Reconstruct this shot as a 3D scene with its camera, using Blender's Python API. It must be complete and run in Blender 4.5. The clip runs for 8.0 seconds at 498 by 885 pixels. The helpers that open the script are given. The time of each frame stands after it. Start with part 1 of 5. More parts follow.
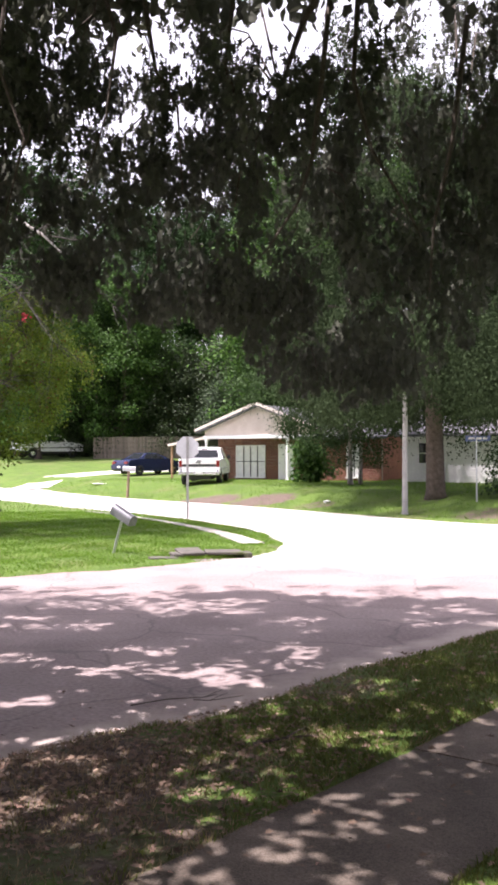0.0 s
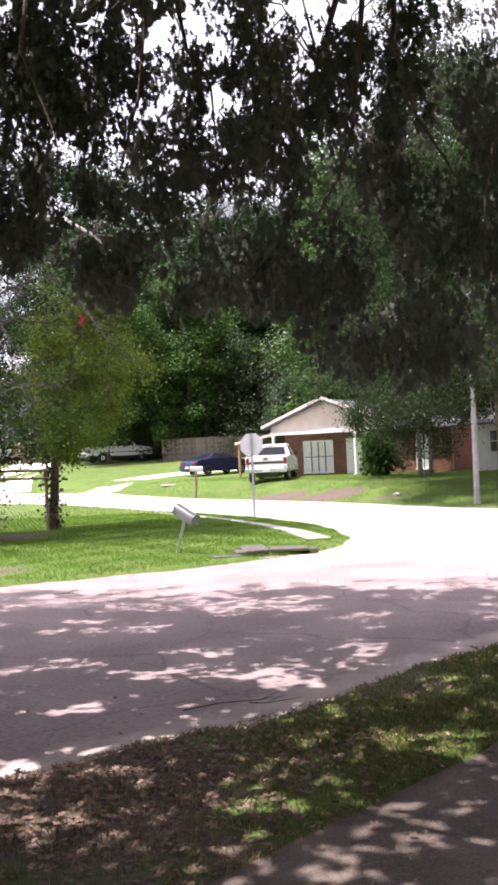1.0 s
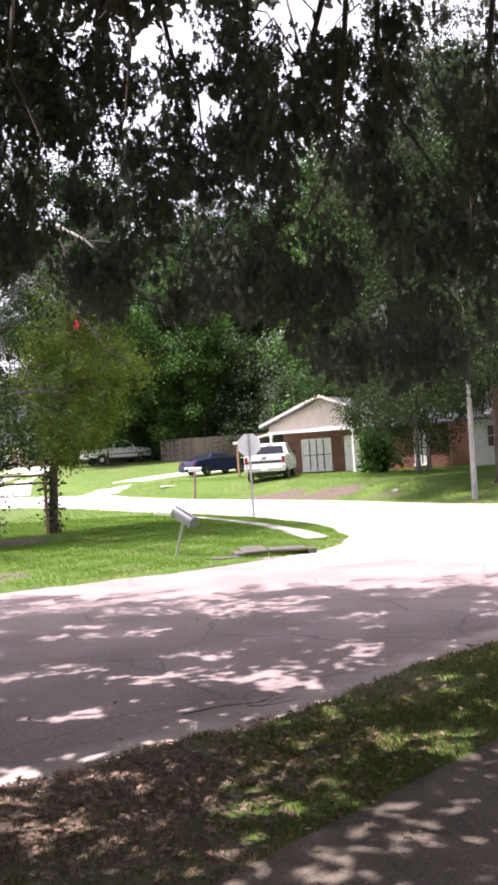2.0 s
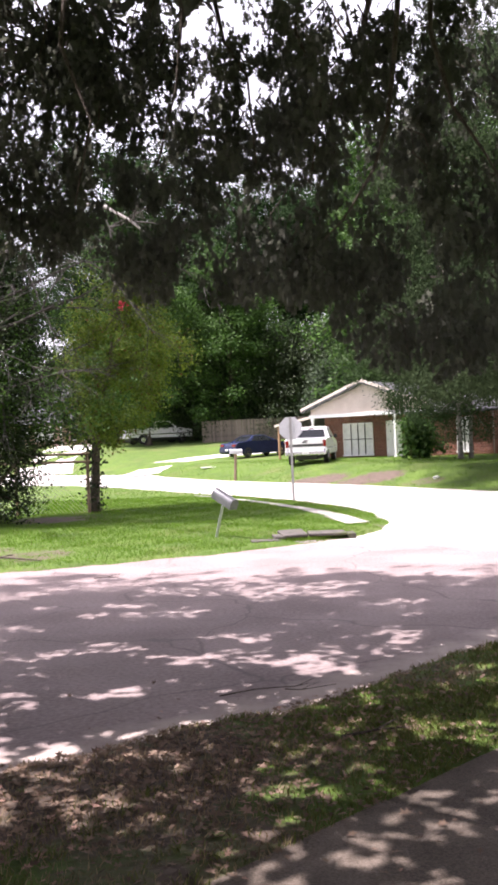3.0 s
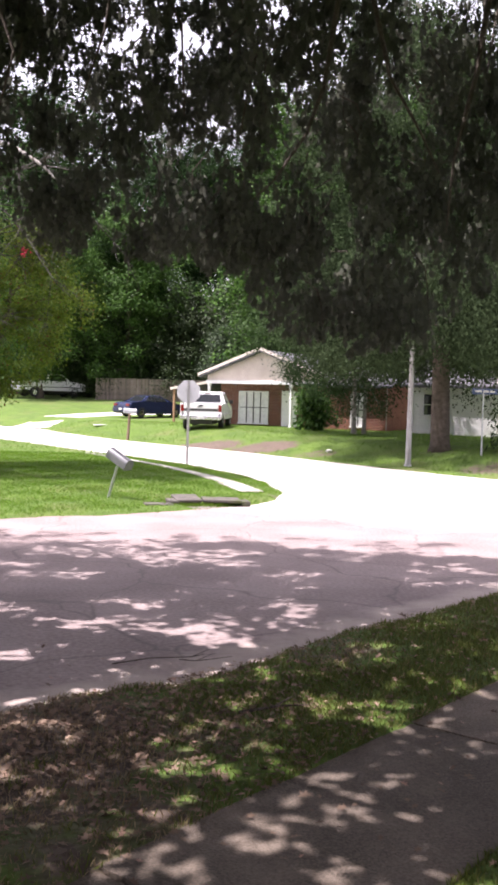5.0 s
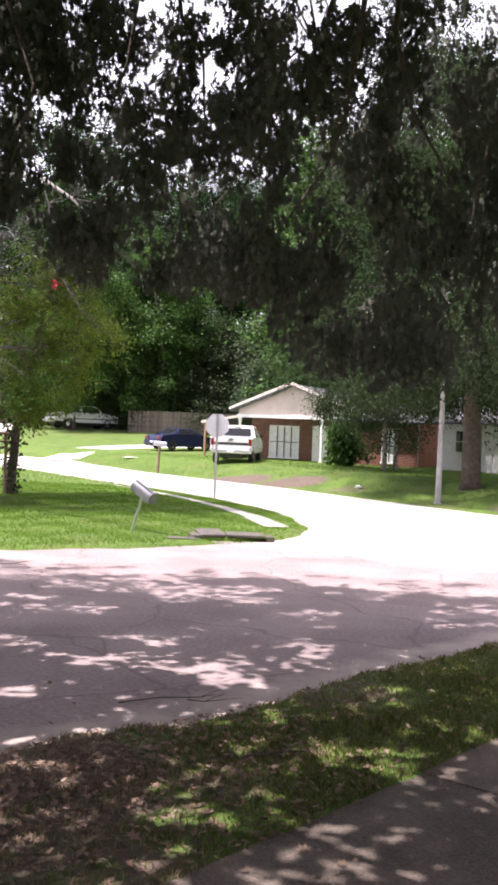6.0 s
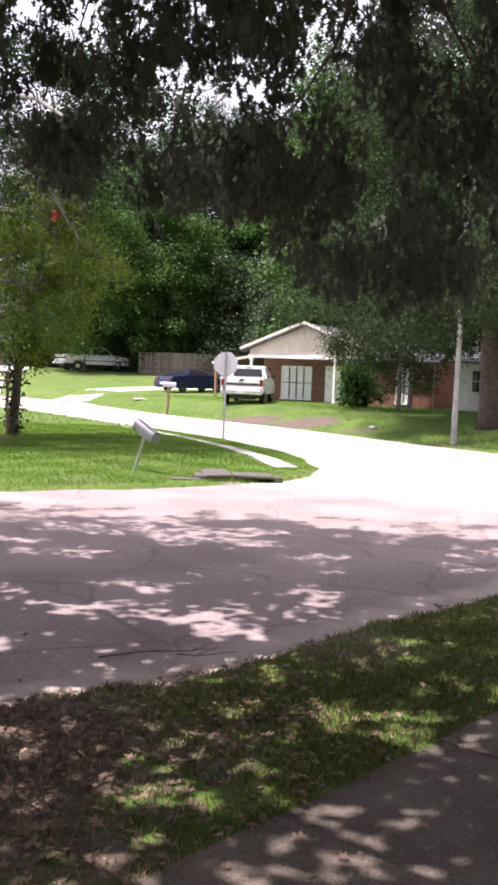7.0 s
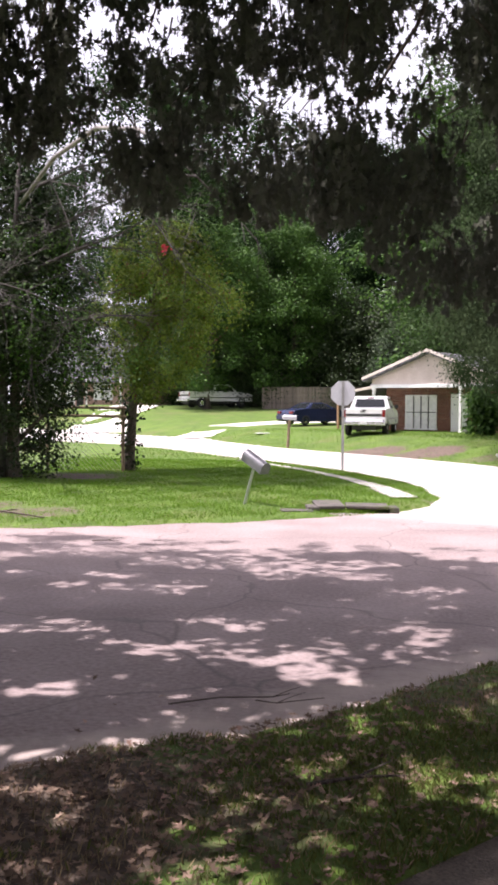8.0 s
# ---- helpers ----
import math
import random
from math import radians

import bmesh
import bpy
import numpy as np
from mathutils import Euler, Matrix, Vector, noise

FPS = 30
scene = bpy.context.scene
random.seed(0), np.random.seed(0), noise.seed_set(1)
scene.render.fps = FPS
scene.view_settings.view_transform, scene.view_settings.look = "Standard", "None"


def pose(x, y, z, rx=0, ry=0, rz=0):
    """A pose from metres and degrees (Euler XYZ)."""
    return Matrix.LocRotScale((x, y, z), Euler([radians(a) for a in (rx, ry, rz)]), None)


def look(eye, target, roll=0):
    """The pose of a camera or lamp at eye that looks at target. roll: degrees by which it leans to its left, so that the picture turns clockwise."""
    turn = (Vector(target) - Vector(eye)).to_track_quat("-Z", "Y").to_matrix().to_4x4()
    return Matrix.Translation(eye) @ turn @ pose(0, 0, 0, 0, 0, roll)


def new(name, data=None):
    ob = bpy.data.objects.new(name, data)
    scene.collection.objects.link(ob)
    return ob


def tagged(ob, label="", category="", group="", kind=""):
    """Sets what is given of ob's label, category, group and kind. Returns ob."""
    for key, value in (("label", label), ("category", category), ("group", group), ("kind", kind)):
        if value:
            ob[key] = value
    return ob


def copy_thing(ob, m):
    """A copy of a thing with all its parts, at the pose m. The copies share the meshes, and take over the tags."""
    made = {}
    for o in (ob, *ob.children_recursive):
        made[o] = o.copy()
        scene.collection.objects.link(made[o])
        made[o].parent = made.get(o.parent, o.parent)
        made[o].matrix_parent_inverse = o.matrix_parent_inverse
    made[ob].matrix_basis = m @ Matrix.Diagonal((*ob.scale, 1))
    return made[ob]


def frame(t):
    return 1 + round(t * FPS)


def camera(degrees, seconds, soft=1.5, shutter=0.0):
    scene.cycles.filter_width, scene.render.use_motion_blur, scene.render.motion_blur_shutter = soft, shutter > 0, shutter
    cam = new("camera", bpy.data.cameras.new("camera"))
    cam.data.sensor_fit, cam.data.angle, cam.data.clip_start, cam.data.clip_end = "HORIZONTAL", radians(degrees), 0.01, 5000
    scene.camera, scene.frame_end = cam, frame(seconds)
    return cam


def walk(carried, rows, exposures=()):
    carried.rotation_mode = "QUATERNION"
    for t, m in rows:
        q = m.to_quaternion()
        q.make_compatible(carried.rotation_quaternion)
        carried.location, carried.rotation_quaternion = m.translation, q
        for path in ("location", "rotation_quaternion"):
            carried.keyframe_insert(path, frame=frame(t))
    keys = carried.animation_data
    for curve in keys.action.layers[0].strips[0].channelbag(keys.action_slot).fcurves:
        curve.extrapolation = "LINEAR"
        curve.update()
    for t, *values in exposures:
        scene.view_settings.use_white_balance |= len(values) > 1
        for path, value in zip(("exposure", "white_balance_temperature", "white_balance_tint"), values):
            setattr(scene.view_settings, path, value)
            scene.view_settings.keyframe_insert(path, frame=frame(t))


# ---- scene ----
cam = camera(27.7, 8.0, soft=3.3)
PATH = [
    (0, (0.4, -1.467, 2.302), (0.382, 0.532, 2.317), -0.3),
    (0.5, (0.511, -1.324, 2.312), (0.414, 0.674, 2.317), -1.9),
    (1, (0.596, -0.982, 2.216), (0.438, 1.012, 2.231), -2.7),
    (2.5, (0.668, -1.114, 2.303), (0.511, 0.88, 2.303), -4.3),
    (3, (0.652, -1.102, 2.302), (0.413, 0.883, 2.283), -2.7),
    (3.5, (0.653, -1.065, 2.292), (0.419, 0.921, 2.267), -1.5),
    (4, (0.634, -1.031, 2.282), (0.438, 0.959, 2.261), -0.6),
    (4.5, (0.568, -0.977, 2.322), (0.483, 1.021, 2.285), 1.5),
    (5, (0.455, -0.853, 2.318), (0.431, 1.145, 2.225), 1.5),
    (6.5, (0.701, -0.337, 2.33), (0.582, 1.659, 2.325), 2.5),
    (7, (0.724, 0.308, 2.17), (0.608, 2.3, 2.03), 2.1),
    (7.5, (0.942, 0.665, 2.106), (0.715, 2.651, 2.065), -0.8),
    (8, (0.998, 1.133, 2.017), (0.626, 3.097, 1.942), 0.3),
]
walk(cam, [(t, look(eye, target, roll)) for t, eye, target, roll in PATH], exposures=((0.0, 1.24, 6200, 28), (6.5, 1.17, 6200, 28), (8.0, 0.95, 6200, 28)))

# ---- light ----
SUN = Vector((-0.30, -0.12, 0.945)).normalized()  # the way to the sun
world = bpy.data.worlds.new("sky")
scene.world = world
world.use_nodes = True
wn = world.node_tree.nodes
sky = wn.new("ShaderNodeTexSky")
sky.sky_type = "NISHITA"
sky.sun_disc = False
sky.sun_elevation = math.asin(SUN.z)
sky.sun_rotation = math.atan2(SUN.x, SUN.y)
sky.dust_density = 4.0
sky.ozone_density = 0.6
wn["Background"].inputs["Strength"].default_value = 0.104
haze = wn.new("ShaderNodeMixRGB")  # humid summer haze whitens the blue
haze.inputs[0].default_value = 0.6
haze.inputs[2].default_value = (9.2, 9.0, 8.8, 1)
world.node_tree.links.new(sky.outputs[0], haze.inputs[1])
world.node_tree.links.new(haze.outputs[0], wn["Background"].inputs["Color"])
sun_data = bpy.data.lights.new("sun", "SUN")
sun_data.energy, sun_data.angle, sun_data.color = 4.6, radians(0.55), (1.0, 0.95, 0.87)
sun = new("sun", sun_data)
sun.matrix_world = look(SUN * 60, (0, 0, 0))


# ---- materials ----
def surf(name, c1, c2, scale=6.0, rough=0.8, bump=0.3, metal=0.0, fine=8.0, spots=None, dist=0.02, random_by=""):
    """Two colours mixed by noise at two scales, with relief. spots: a third colour in stains."""
    m = bpy.data.materials.new(name)
    m.use_nodes = True
    nt, n = m.node_tree, m.node_tree.nodes
    p = n["Principled BSDF"]
    tc = n.new("ShaderNodeTexCoord")
    a, b = n.new("ShaderNodeTexNoise"), n.new("ShaderNodeTexNoise")
    a.inputs["Scale"].default_value, b.inputs["Scale"].default_value = scale, scale * fine
    a.inputs["Detail"].default_value, b.inputs["Detail"].default_value = 4, 5
    for q in (a, b):
        nt.links.new(tc.outputs["Object"], q.inputs["Vector"])
    add = n.new("ShaderNodeMath")
    add.operation = "ADD"
    nt.links.new(a.outputs["Fac"], add.inputs[0])
    nt.links.new(b.outputs["Fac"], add.inputs[1])
    ramp = n.new("ShaderNodeMapRange")
    ramp.inputs["From Min"].default_value, ramp.inputs["From Max"].default_value = 0.78, 1.22
    nt.links.new(add.outputs[0], ramp.inputs["Value"])
    mix = n.new("ShaderNodeMixRGB")
    mix.inputs[1].default_value, mix.inputs[2].default_value = (*c1, 1), (*c2, 1)
    nt.links.new(ramp.outputs[0], mix.inputs[0])
    out = mix.outputs[0]
    if random_by:
        src = n.new("ShaderNodeObjectInfo" if random_by == "object" else "ShaderNodeNewGeometry")
        val = src.outputs["Random"] if random_by == "object" else src.outputs["Random Per Island"]
        hsv = n.new("ShaderNodeHueSaturation")
        rr = n.new("ShaderNodeMapRange")
        rr.inputs["To Min"].default_value, rr.inputs["To Max"].default_value = 0.72, 1.25
        nt.links.new(val, rr.inputs["Value"])
        nt.links.new(rr.outputs[0], hsv.inputs["Value"])
        nt.links.new(out, hsv.inputs["Color"])
        out = hsv.outputs[0]
    if spots:
        c = n.new("ShaderNodeTexNoise")
        c.inputs["Scale"].default_value, c.inputs["Detail"].default_value = scale * 0.4, 6
        nt.links.new(tc.outputs["Object"], c.inputs["Vector"])
        cr = n.new("ShaderNodeMapRange")
        cr.inputs["From Min"].default_value, cr.inputs["From Max"].default_value = 0.52, 0.72
        nt.links.new(c.outputs["Fac"], cr.inputs["Value"])
        mx = n.new("ShaderNodeMixRGB")
        mx.inputs[2].default_value = (*spots, 1)
        nt.links.new(cr.outputs[0], mx.inputs[0])
        nt.links.new(out, mx.inputs[1])
        out = mx.outputs[0]
    nt.links.new(out, p.inputs["Base Color"])
    p.inputs["Roughness"].default_value, p.inputs["Metallic"].default_value = rough, metal
    if bump:
        bp = n.new("ShaderNodeBump")
        bp.inputs["Strength"].default_value, bp.inputs["Distance"].default_value = bump, dist
        nt.links.new(b.outputs["Fac"], bp.inputs["Height"])
        nt.links.new(bp.outputs[0], p.inputs["Normal"])
    return m


def leafy(name, c1, c2, c3=None, through_light=0.3, rough=0.5, gloss=0.2):
    """Leaves: each one its own tint between two colours, a few of a third, with light passing through."""
    m = bpy.data.materials.new(name)
    m.use_nodes = True
    nt, n = m.node_tree, m.node_tree.nodes
    p, out = n["Principled BSDF"], n["Material Output"]
    g = n.new("ShaderNodeNewGeometry")
    r = n.new("ShaderNodeValToRGB")
    r.color_ramp.elements[0].color, r.color_ramp.elements[1].color = (*c1, 1), (*c2, 1)
    r.color_ramp.elements[1].position = 0.93
    if c3:
        e = r.color_ramp.elements.new(0.97)
        e.color = (*c3, 1)
    nt.links.new(g.outputs["Random Per Island"], r.inputs[0])
    nt.links.new(r.outputs[0], p.inputs["Base Color"])
    p.inputs["Roughness"].default_value, p.inputs["Specular IOR Level"].default_value = rough, gloss
    tr = n.new("ShaderNodeBsdfTranslucent")
    nt.links.new(r.outputs[0], tr.inputs["Color"])
    mx = n.new("ShaderNodeMixShader")
    mx.inputs[0].default_value = through_light
    nt.links.new(p.outputs[0], mx.inputs[1])
    nt.links.new(tr.outputs[0], mx.inputs[2])
    nt.links.new(mx.outputs[0], out.inputs["Surface"])
    return m


def ground_material():
    """Lawn soil and thatch; the attribute 'bare' turns it to trodden earth with leaf litter."""
    m = surf("lawn_soil", (0.050, 0.096, 0.010), (0.100, 0.170, 0.018), 1.1, 0.95, 0.6, fine=14, dist=0.03, spots=(0.11, 0.13, 0.035))
    nt, n = m.node_tree, m.node_tree.nodes
    p = n["Principled BSDF"]
    old = p.inputs["Base Color"].links[0].from_socket
    tc = n.new("ShaderNodeTexCoord")
    at = n.new("ShaderNodeAttribute")
    at.attribute_name = "bare"
    no = n.new("ShaderNodeTexNoise")
    no.inputs["Scale"].default_value, no.inputs["Detail"].default_value = 3.5, 8
    nt.links.new(tc.outputs["Object"], no.inputs["Vector"])
    ad = n.new("ShaderNodeMath")
    ad.operation = "ADD"
    nt.links.new(at.outputs["Fac"], ad.inputs[0])
    nt.links.new(no.outputs["Fac"], ad.inputs[1])
    mr = n.new("ShaderNodeMapRange")
    mr.inputs["From Min"].default_value, mr.inputs["From Max"].default_value = 0.85, 1.15
    nt.links.new(ad.outputs[0], mr.inputs["Value"])
    fine = n.new("ShaderNodeTexVoronoi")
    fine.inputs["Scale"].default_value = 22
    nt.links.new(tc.outputs["Object"], fine.inputs["Vector"])
    earth = n.new("ShaderNodeMixRGB")
    earth.inputs[1].default_value, earth.inputs[2].default_value = (0.058, 0.042, 0.030, 1), (0.165, 0.124, 0.092, 1)
    nt.links.new(fine.outputs["Color"], earth.inputs[0])
    mx = n.new("ShaderNodeMixRGB")
    nt.links.new(mr.outputs[0], mx.inputs[0])
    nt.links.new(old, mx.inputs[1])
    nt.links.new(earth.outputs[0], mx.inputs[2])
    nt.links.new(mx.outputs[0], p.inputs["Base Color"])
    return m


def road_material():
    """Old asphalt worn to its pale gravel, with dark cracks."""
    m = surf("worn_asphalt", (0.205, 0.160, 0.150), (0.330, 0.265, 0.250), 0.7, 0.9, 0.6, fine=30, dist=0.012, spots=(0.25, 0.20, 0.185))
    nt, n = m.node_tree, m.node_tree.nodes
    p = n["Principled BSDF"]
    old = p.inputs["Base Color"].links[0].from_socket
    tc = n.new("ShaderNodeTexCoord")
    warp = n.new("ShaderNodeTexNoise")
    warp.inputs["Scale"].default_value = 1.3
    nt.links.new(tc.outputs["Object"], warp.inputs["Vector"])
    mixv = n.new("ShaderNodeMixRGB")
    mixv.inputs[0].default_value = 0.35
    nt.links.new(tc.outputs["Object"], mixv.inputs[1])
    nt.links.new(warp.outputs["Color"], mixv.inputs[2])
    vo = n.new("ShaderNodeTexVoronoi")
    vo.feature = "DISTANCE_TO_EDGE"
    vo.inputs["Scale"].default_value = 0.55
    nt.links.new(mixv.outputs[0], vo.inputs["Vector"])
    cr = n.new("ShaderNodeMapRange")
    cr.inputs["From Min"].default_value, cr.inputs["From Max"].default_value = 0.0, 0.010
    cr.inputs["To Min"].default_value, cr.inputs["To Max"].default_value = 0.5, 0.0
    nt.links.new(vo.outputs["Distance"], cr.inputs["Value"])
    mx = n.new("ShaderNodeMixRGB")
    mx.inputs[2].default_value = (0.09, 0.078, 0.074, 1)
    nt.links.new(cr.outputs[0], mx.inputs[0])
    nt.links.new(old, mx.inputs[1])
    at = n.new("ShaderNodeAttribute")  # the cross street is poured concrete
    at.attribute_name = "pale"
    pour = n.new("ShaderNodeMixRGB")
    pour.inputs[2].default_value = (0.50, 0.47, 0.43, 1)
    nt.links.new(at.outputs["Fac"], pour.inputs[0])
    grit = n.new("ShaderNodeAttribute")  # washed sand and gravel along the near edge
    grit.attribute_name = "grit"
    gn = n.new("ShaderNodeTexNoise")
    gn.inputs["Scale"].default_value, gn.inputs["Detail"].default_value = 2.6, 7
    nt.links.new(tc.outputs["Object"], gn.inputs["Vector"])
    ga = n.new("ShaderNodeMath")
    ga.operation = "ADD"
    nt.links.new(grit.outputs["Fac"], ga.inputs[0])
    nt.links.new(gn.outputs["Fac"], ga.inputs[1])
    gr = n.new("ShaderNodeMapRange")
    gr.inputs["From Min"].default_value, gr.inputs["From Max"].default_value = 0.88, 1.3
    gr.inputs["To Max"].default_value = 0.85
    nt.links.new(ga.outputs[0], gr.inputs["Value"])
    sand = n.new("ShaderNodeMixRGB")
    sand.inputs[2].default_value = (0.46, 0.385, 0.335, 1)
    nt.links.new(gr.outputs[0], sand.inputs[0])
    nt.links.new(mx.outputs[0], sand.inputs[1])
    nt.links.new(sand.outputs[0], pour.inputs[1])
    nt.links.new(pour.outputs[0], p.inputs["Base Color"])
    return m


GROUND = ground_material()
ROAD = road_material()
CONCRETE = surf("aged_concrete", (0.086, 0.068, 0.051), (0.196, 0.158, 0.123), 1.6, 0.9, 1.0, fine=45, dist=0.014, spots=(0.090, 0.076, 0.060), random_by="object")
PALE_CONCRETE = surf("pale_concrete", (0.42, 0.40, 0.36), (0.55, 0.52, 0.48), 1.2, 0.9, 0.3, fine=30, dist=0.006, random_by="object")
OAK_LEAF = leafy("oak_leaf", (0.100, 0.105, 0.086), (0.136, 0.145, 0.108), None, 0.16, 0.9, 0.04)
WOOD_LEAF = leafy("woods_leaf", (0.012, 0.030, 0.009), (0.032, 0.066, 0.019), None, 0.18, 0.7, 0.1)
BRIGHT_LEAF = leafy("bright_leaf", (0.024, 0.068, 0.012), (0.080, 0.160, 0.028), None, 0.3)
GREY_LEAF = leafy("grey_green_leaf", (0.030, 0.056, 0.022), (0.056, 0.090, 0.036), None, 0.2, 0.8, 0.06)
LIME_LEAF = leafy("yellow_green_leaf", (0.060, 0.112, 0.013), (0.180, 0.245, 0.028), (0.14, 0.07, 0.028), 0.42)
DARK_LEAF = leafy("dark_shrub_leaf", (0.012, 0.024, 0.009), (0.038, 0.060, 0.018), None, 0.15)
PALE_LEAF = leafy("silvery_green_leaf", (0.030, 0.050, 0.026), (0.068, 0.098, 0.050), None, 0.2)
BOUGH_LEAF = leafy("dark_oak_leaf", (0.030, 0.048, 0.022), (0.052, 0.076, 0.034), None, 0.16, 0.8, 0.05)
VERGE_GRASS = leafy("shaded_grass_blade", (0.070, 0.096, 0.019), (0.165, 0.190, 0.044), (0.28, 0.23, 0.11), 0.3, 0.6)
GRASS = leafy("grass_blade", (0.062, 0.150, 0.007), (0.150, 0.285, 0.016), (0.20, 0.165, 0.065), 0.3, 0.5)
DRY_LEAF = leafy("fallen_leaf", (0.090, 0.060, 0.042), (0.30, 0.215, 0.155), (0.42, 0.26, 0.20), 0.1, 0.8)
BARK = surf("oak_bark", (0.055, 0.042, 0.032), (0.125, 0.10, 0.08), 7, 0.95, 0.8, fine=5, dist=0.03)
GREY_BARK = surf("grey_bark", (0.17, 0.155, 0.14), (0.33, 0.31, 0.285), 6, 0.95, 0.5, fine=5)
BRICK = surf("red_brick", (0.15, 0.062, 0.044), (0.225, 0.10, 0.066), 3, 0.9, 0.4, fine=8, random_by="island")
PINK_BRICK = surf("pink_brick", (0.40, 0.24, 0.20), (0.50, 0.33, 0.28), 3, 0.9, 0.3, fine=8)
SIDING = surf("cream_siding", (0.62, 0.54, 0.47), (0.72, 0.64, 0.57), 2, 0.6, 0.1, fine=9)
WHITE = surf("white_paint", (0.70, 0.70, 0.69), (0.82, 0.82, 0.80), 1.5, 0.5, 0.1, fine=9)
ROOF = surf("grey_shingle", (0.080, 0.080, 0.086), (0.145, 0.145, 0.156), 3, 0.9, 0.5, fine=12, random_by="island")
CURTAIN = surf("white_curtain", (0.60, 0.60, 0.60), (0.76, 0.76, 0.75), 4, 0.8, 0.3, fine=3)
FENCE_WOOD = surf("weathered_board", (0.13, 0.105, 0.09), (0.25, 0.205, 0.175), 3, 0.9, 0.4, fine=10, random_by="object")
POST_WOOD = surf("post_wood", (0.16, 0.11, 0.075), (0.26, 0.185, 0.13), 5, 0.85, 0.4)
CEDAR = surf("cedar_post", (0.26, 0.15, 0.085), (0.36, 0.22, 0.125), 4, 0.8, 0.3)
STEEL = surf("galvanised_steel", (0.42, 0.43, 0.45), (0.56, 0.57, 0.59), 5, 0.45, 0.1, 0.6, fine=6)
SIGN_BACK = surf("bare_aluminium", (0.56, 0.56, 0.60), (0.66, 0.66, 0.70), 4, 0.55, 0.05, 0.25, fine=8)
MAIL_GREY = surf("grey_mailbox_tin", (0.11, 0.112, 0.118), (0.175, 0.178, 0.186), 6, 0.5, 0.1, 0.3, fine=6)
POLE = surf("grey_pole", (0.27, 0.265, 0.26), (0.38, 0.375, 0.37), 3, 0.75, 0.2, fine=10)
TRUCK_WHITE = surf("white_car_paint", (0.74, 0.74, 0.74), (0.80, 0.80, 0.79), 1, 0.25, 0.0)
CAR_BLUE = surf("dark_blue_car_paint", (0.012, 0.018, 0.05), (0.018, 0.026, 0.07), 1, 0.2, 0.0)
GLASS = surf("tinted_glass", (0.012, 0.014, 0.016), (0.02, 0.022, 0.025), 1, 0.06, 0.0)
RUBBER = surf("tyre_rubber", (0.015, 0.015, 0.016), (0.03, 0.03, 0.03), 8, 0.85, 0.2)
CHROME = surf("chrome", (0.62, 0.62, 0.63), (0.72, 0.72, 0.73), 3, 0.2, 0.0, 0.9)
RED_LENS = surf("red_lens", (0.17, 0.012, 0.010), (0.22, 0.015, 0.012), 4, 0.25, 0.0)
BLACK = surf("black_plastic", (0.018, 0.018, 0.018), (0.035, 0.035, 0.035), 5, 0.6, 0.1)
PLATE = surf("plate_white", (0.6, 0.6, 0.6), (0.68, 0.68, 0.68), 4, 0.5, 0.0)
RED_CLOTH = surf("red_petals", (0.62, 0.03, 0.06), (0.75, 0.06, 0.10), 5, 0.6, 0.1)
SIGN_BLUE = surf("blue_sign_sheet", (0.06, 0.09, 0.20), (0.09, 0.12, 0.25), 4, 0.5, 0.05)
DRAIN_STONE = surf("mossy_concrete", (0.065, 0.060, 0.052), (0.135, 0.122, 0.105), 5, 0.95, 0.7, fine=6, spots=(0.07, 0.085, 0.03))
STRAW = leafy("dry_grass", (0.15, 0.115, 0.06), (0.36, 0.285, 0.165), None, 0.2, 0.7)
# near-black colour that carries the shade inside the drain mouth
DARK_HOLE = surf("drain_hollow_shade", (0.02, 0.017, 0.014), (0.045, 0.038, 0.03), 5, 0.9, 0.3)


# ---- builders ----
def thing(name, at, label, category, group="", kind="", turn=0.0):
    ob = new(name)
    ob.empty_display_size = 0.2
    ob.matrix_basis = pose(*at, 0, 0, turn)
    return tagged(ob, label, category, group, kind)


def put(name, bm, material, parent=None, label="", smooth=False):
    """Links a bmesh as one mesh object, under a thing or part."""
    me = bpy.data.meshes.new(name)
    bmesh.ops.recalc_face_normals(bm, faces=bm.faces)
    bm.to_mesh(me)
    bm.free()
    if smooth:
        me.polygons.foreach_set("use_smooth", [True] * len(me.polygons))
    me.materials.append(material)
    ob = new(name, me)
    ob.parent = parent
    return tagged(ob, label) if label else ob


def sheet(name, verts, faces, material, parent=None, smooth=False):
    """Links arrays of points and faces as one mesh object."""
    me = bpy.data.meshes.new(name)
    v, f = np.asarray(verts, dtype=np.float32), np.asarray(faces, dtype=np.int32)
    k = f.shape[1]
    me.vertices.add(len(v))
    me.vertices.foreach_set("co", v.ravel())
    me.loops.add(f.size)
    me.loops.foreach_set("vertex_index", f.ravel())
    me.polygons.add(len(f))
    me.polygons.foreach_set("loop_start", np.arange(0, f.size, k, dtype=np.int32))
    if smooth:
        me.polygons.foreach_set("use_smooth", np.ones(len(f), dtype=bool))
    me.update(calc_edges=True)
    me.materials.append(material)
    ob = new(name, me)
    ob.parent = parent
    return ob


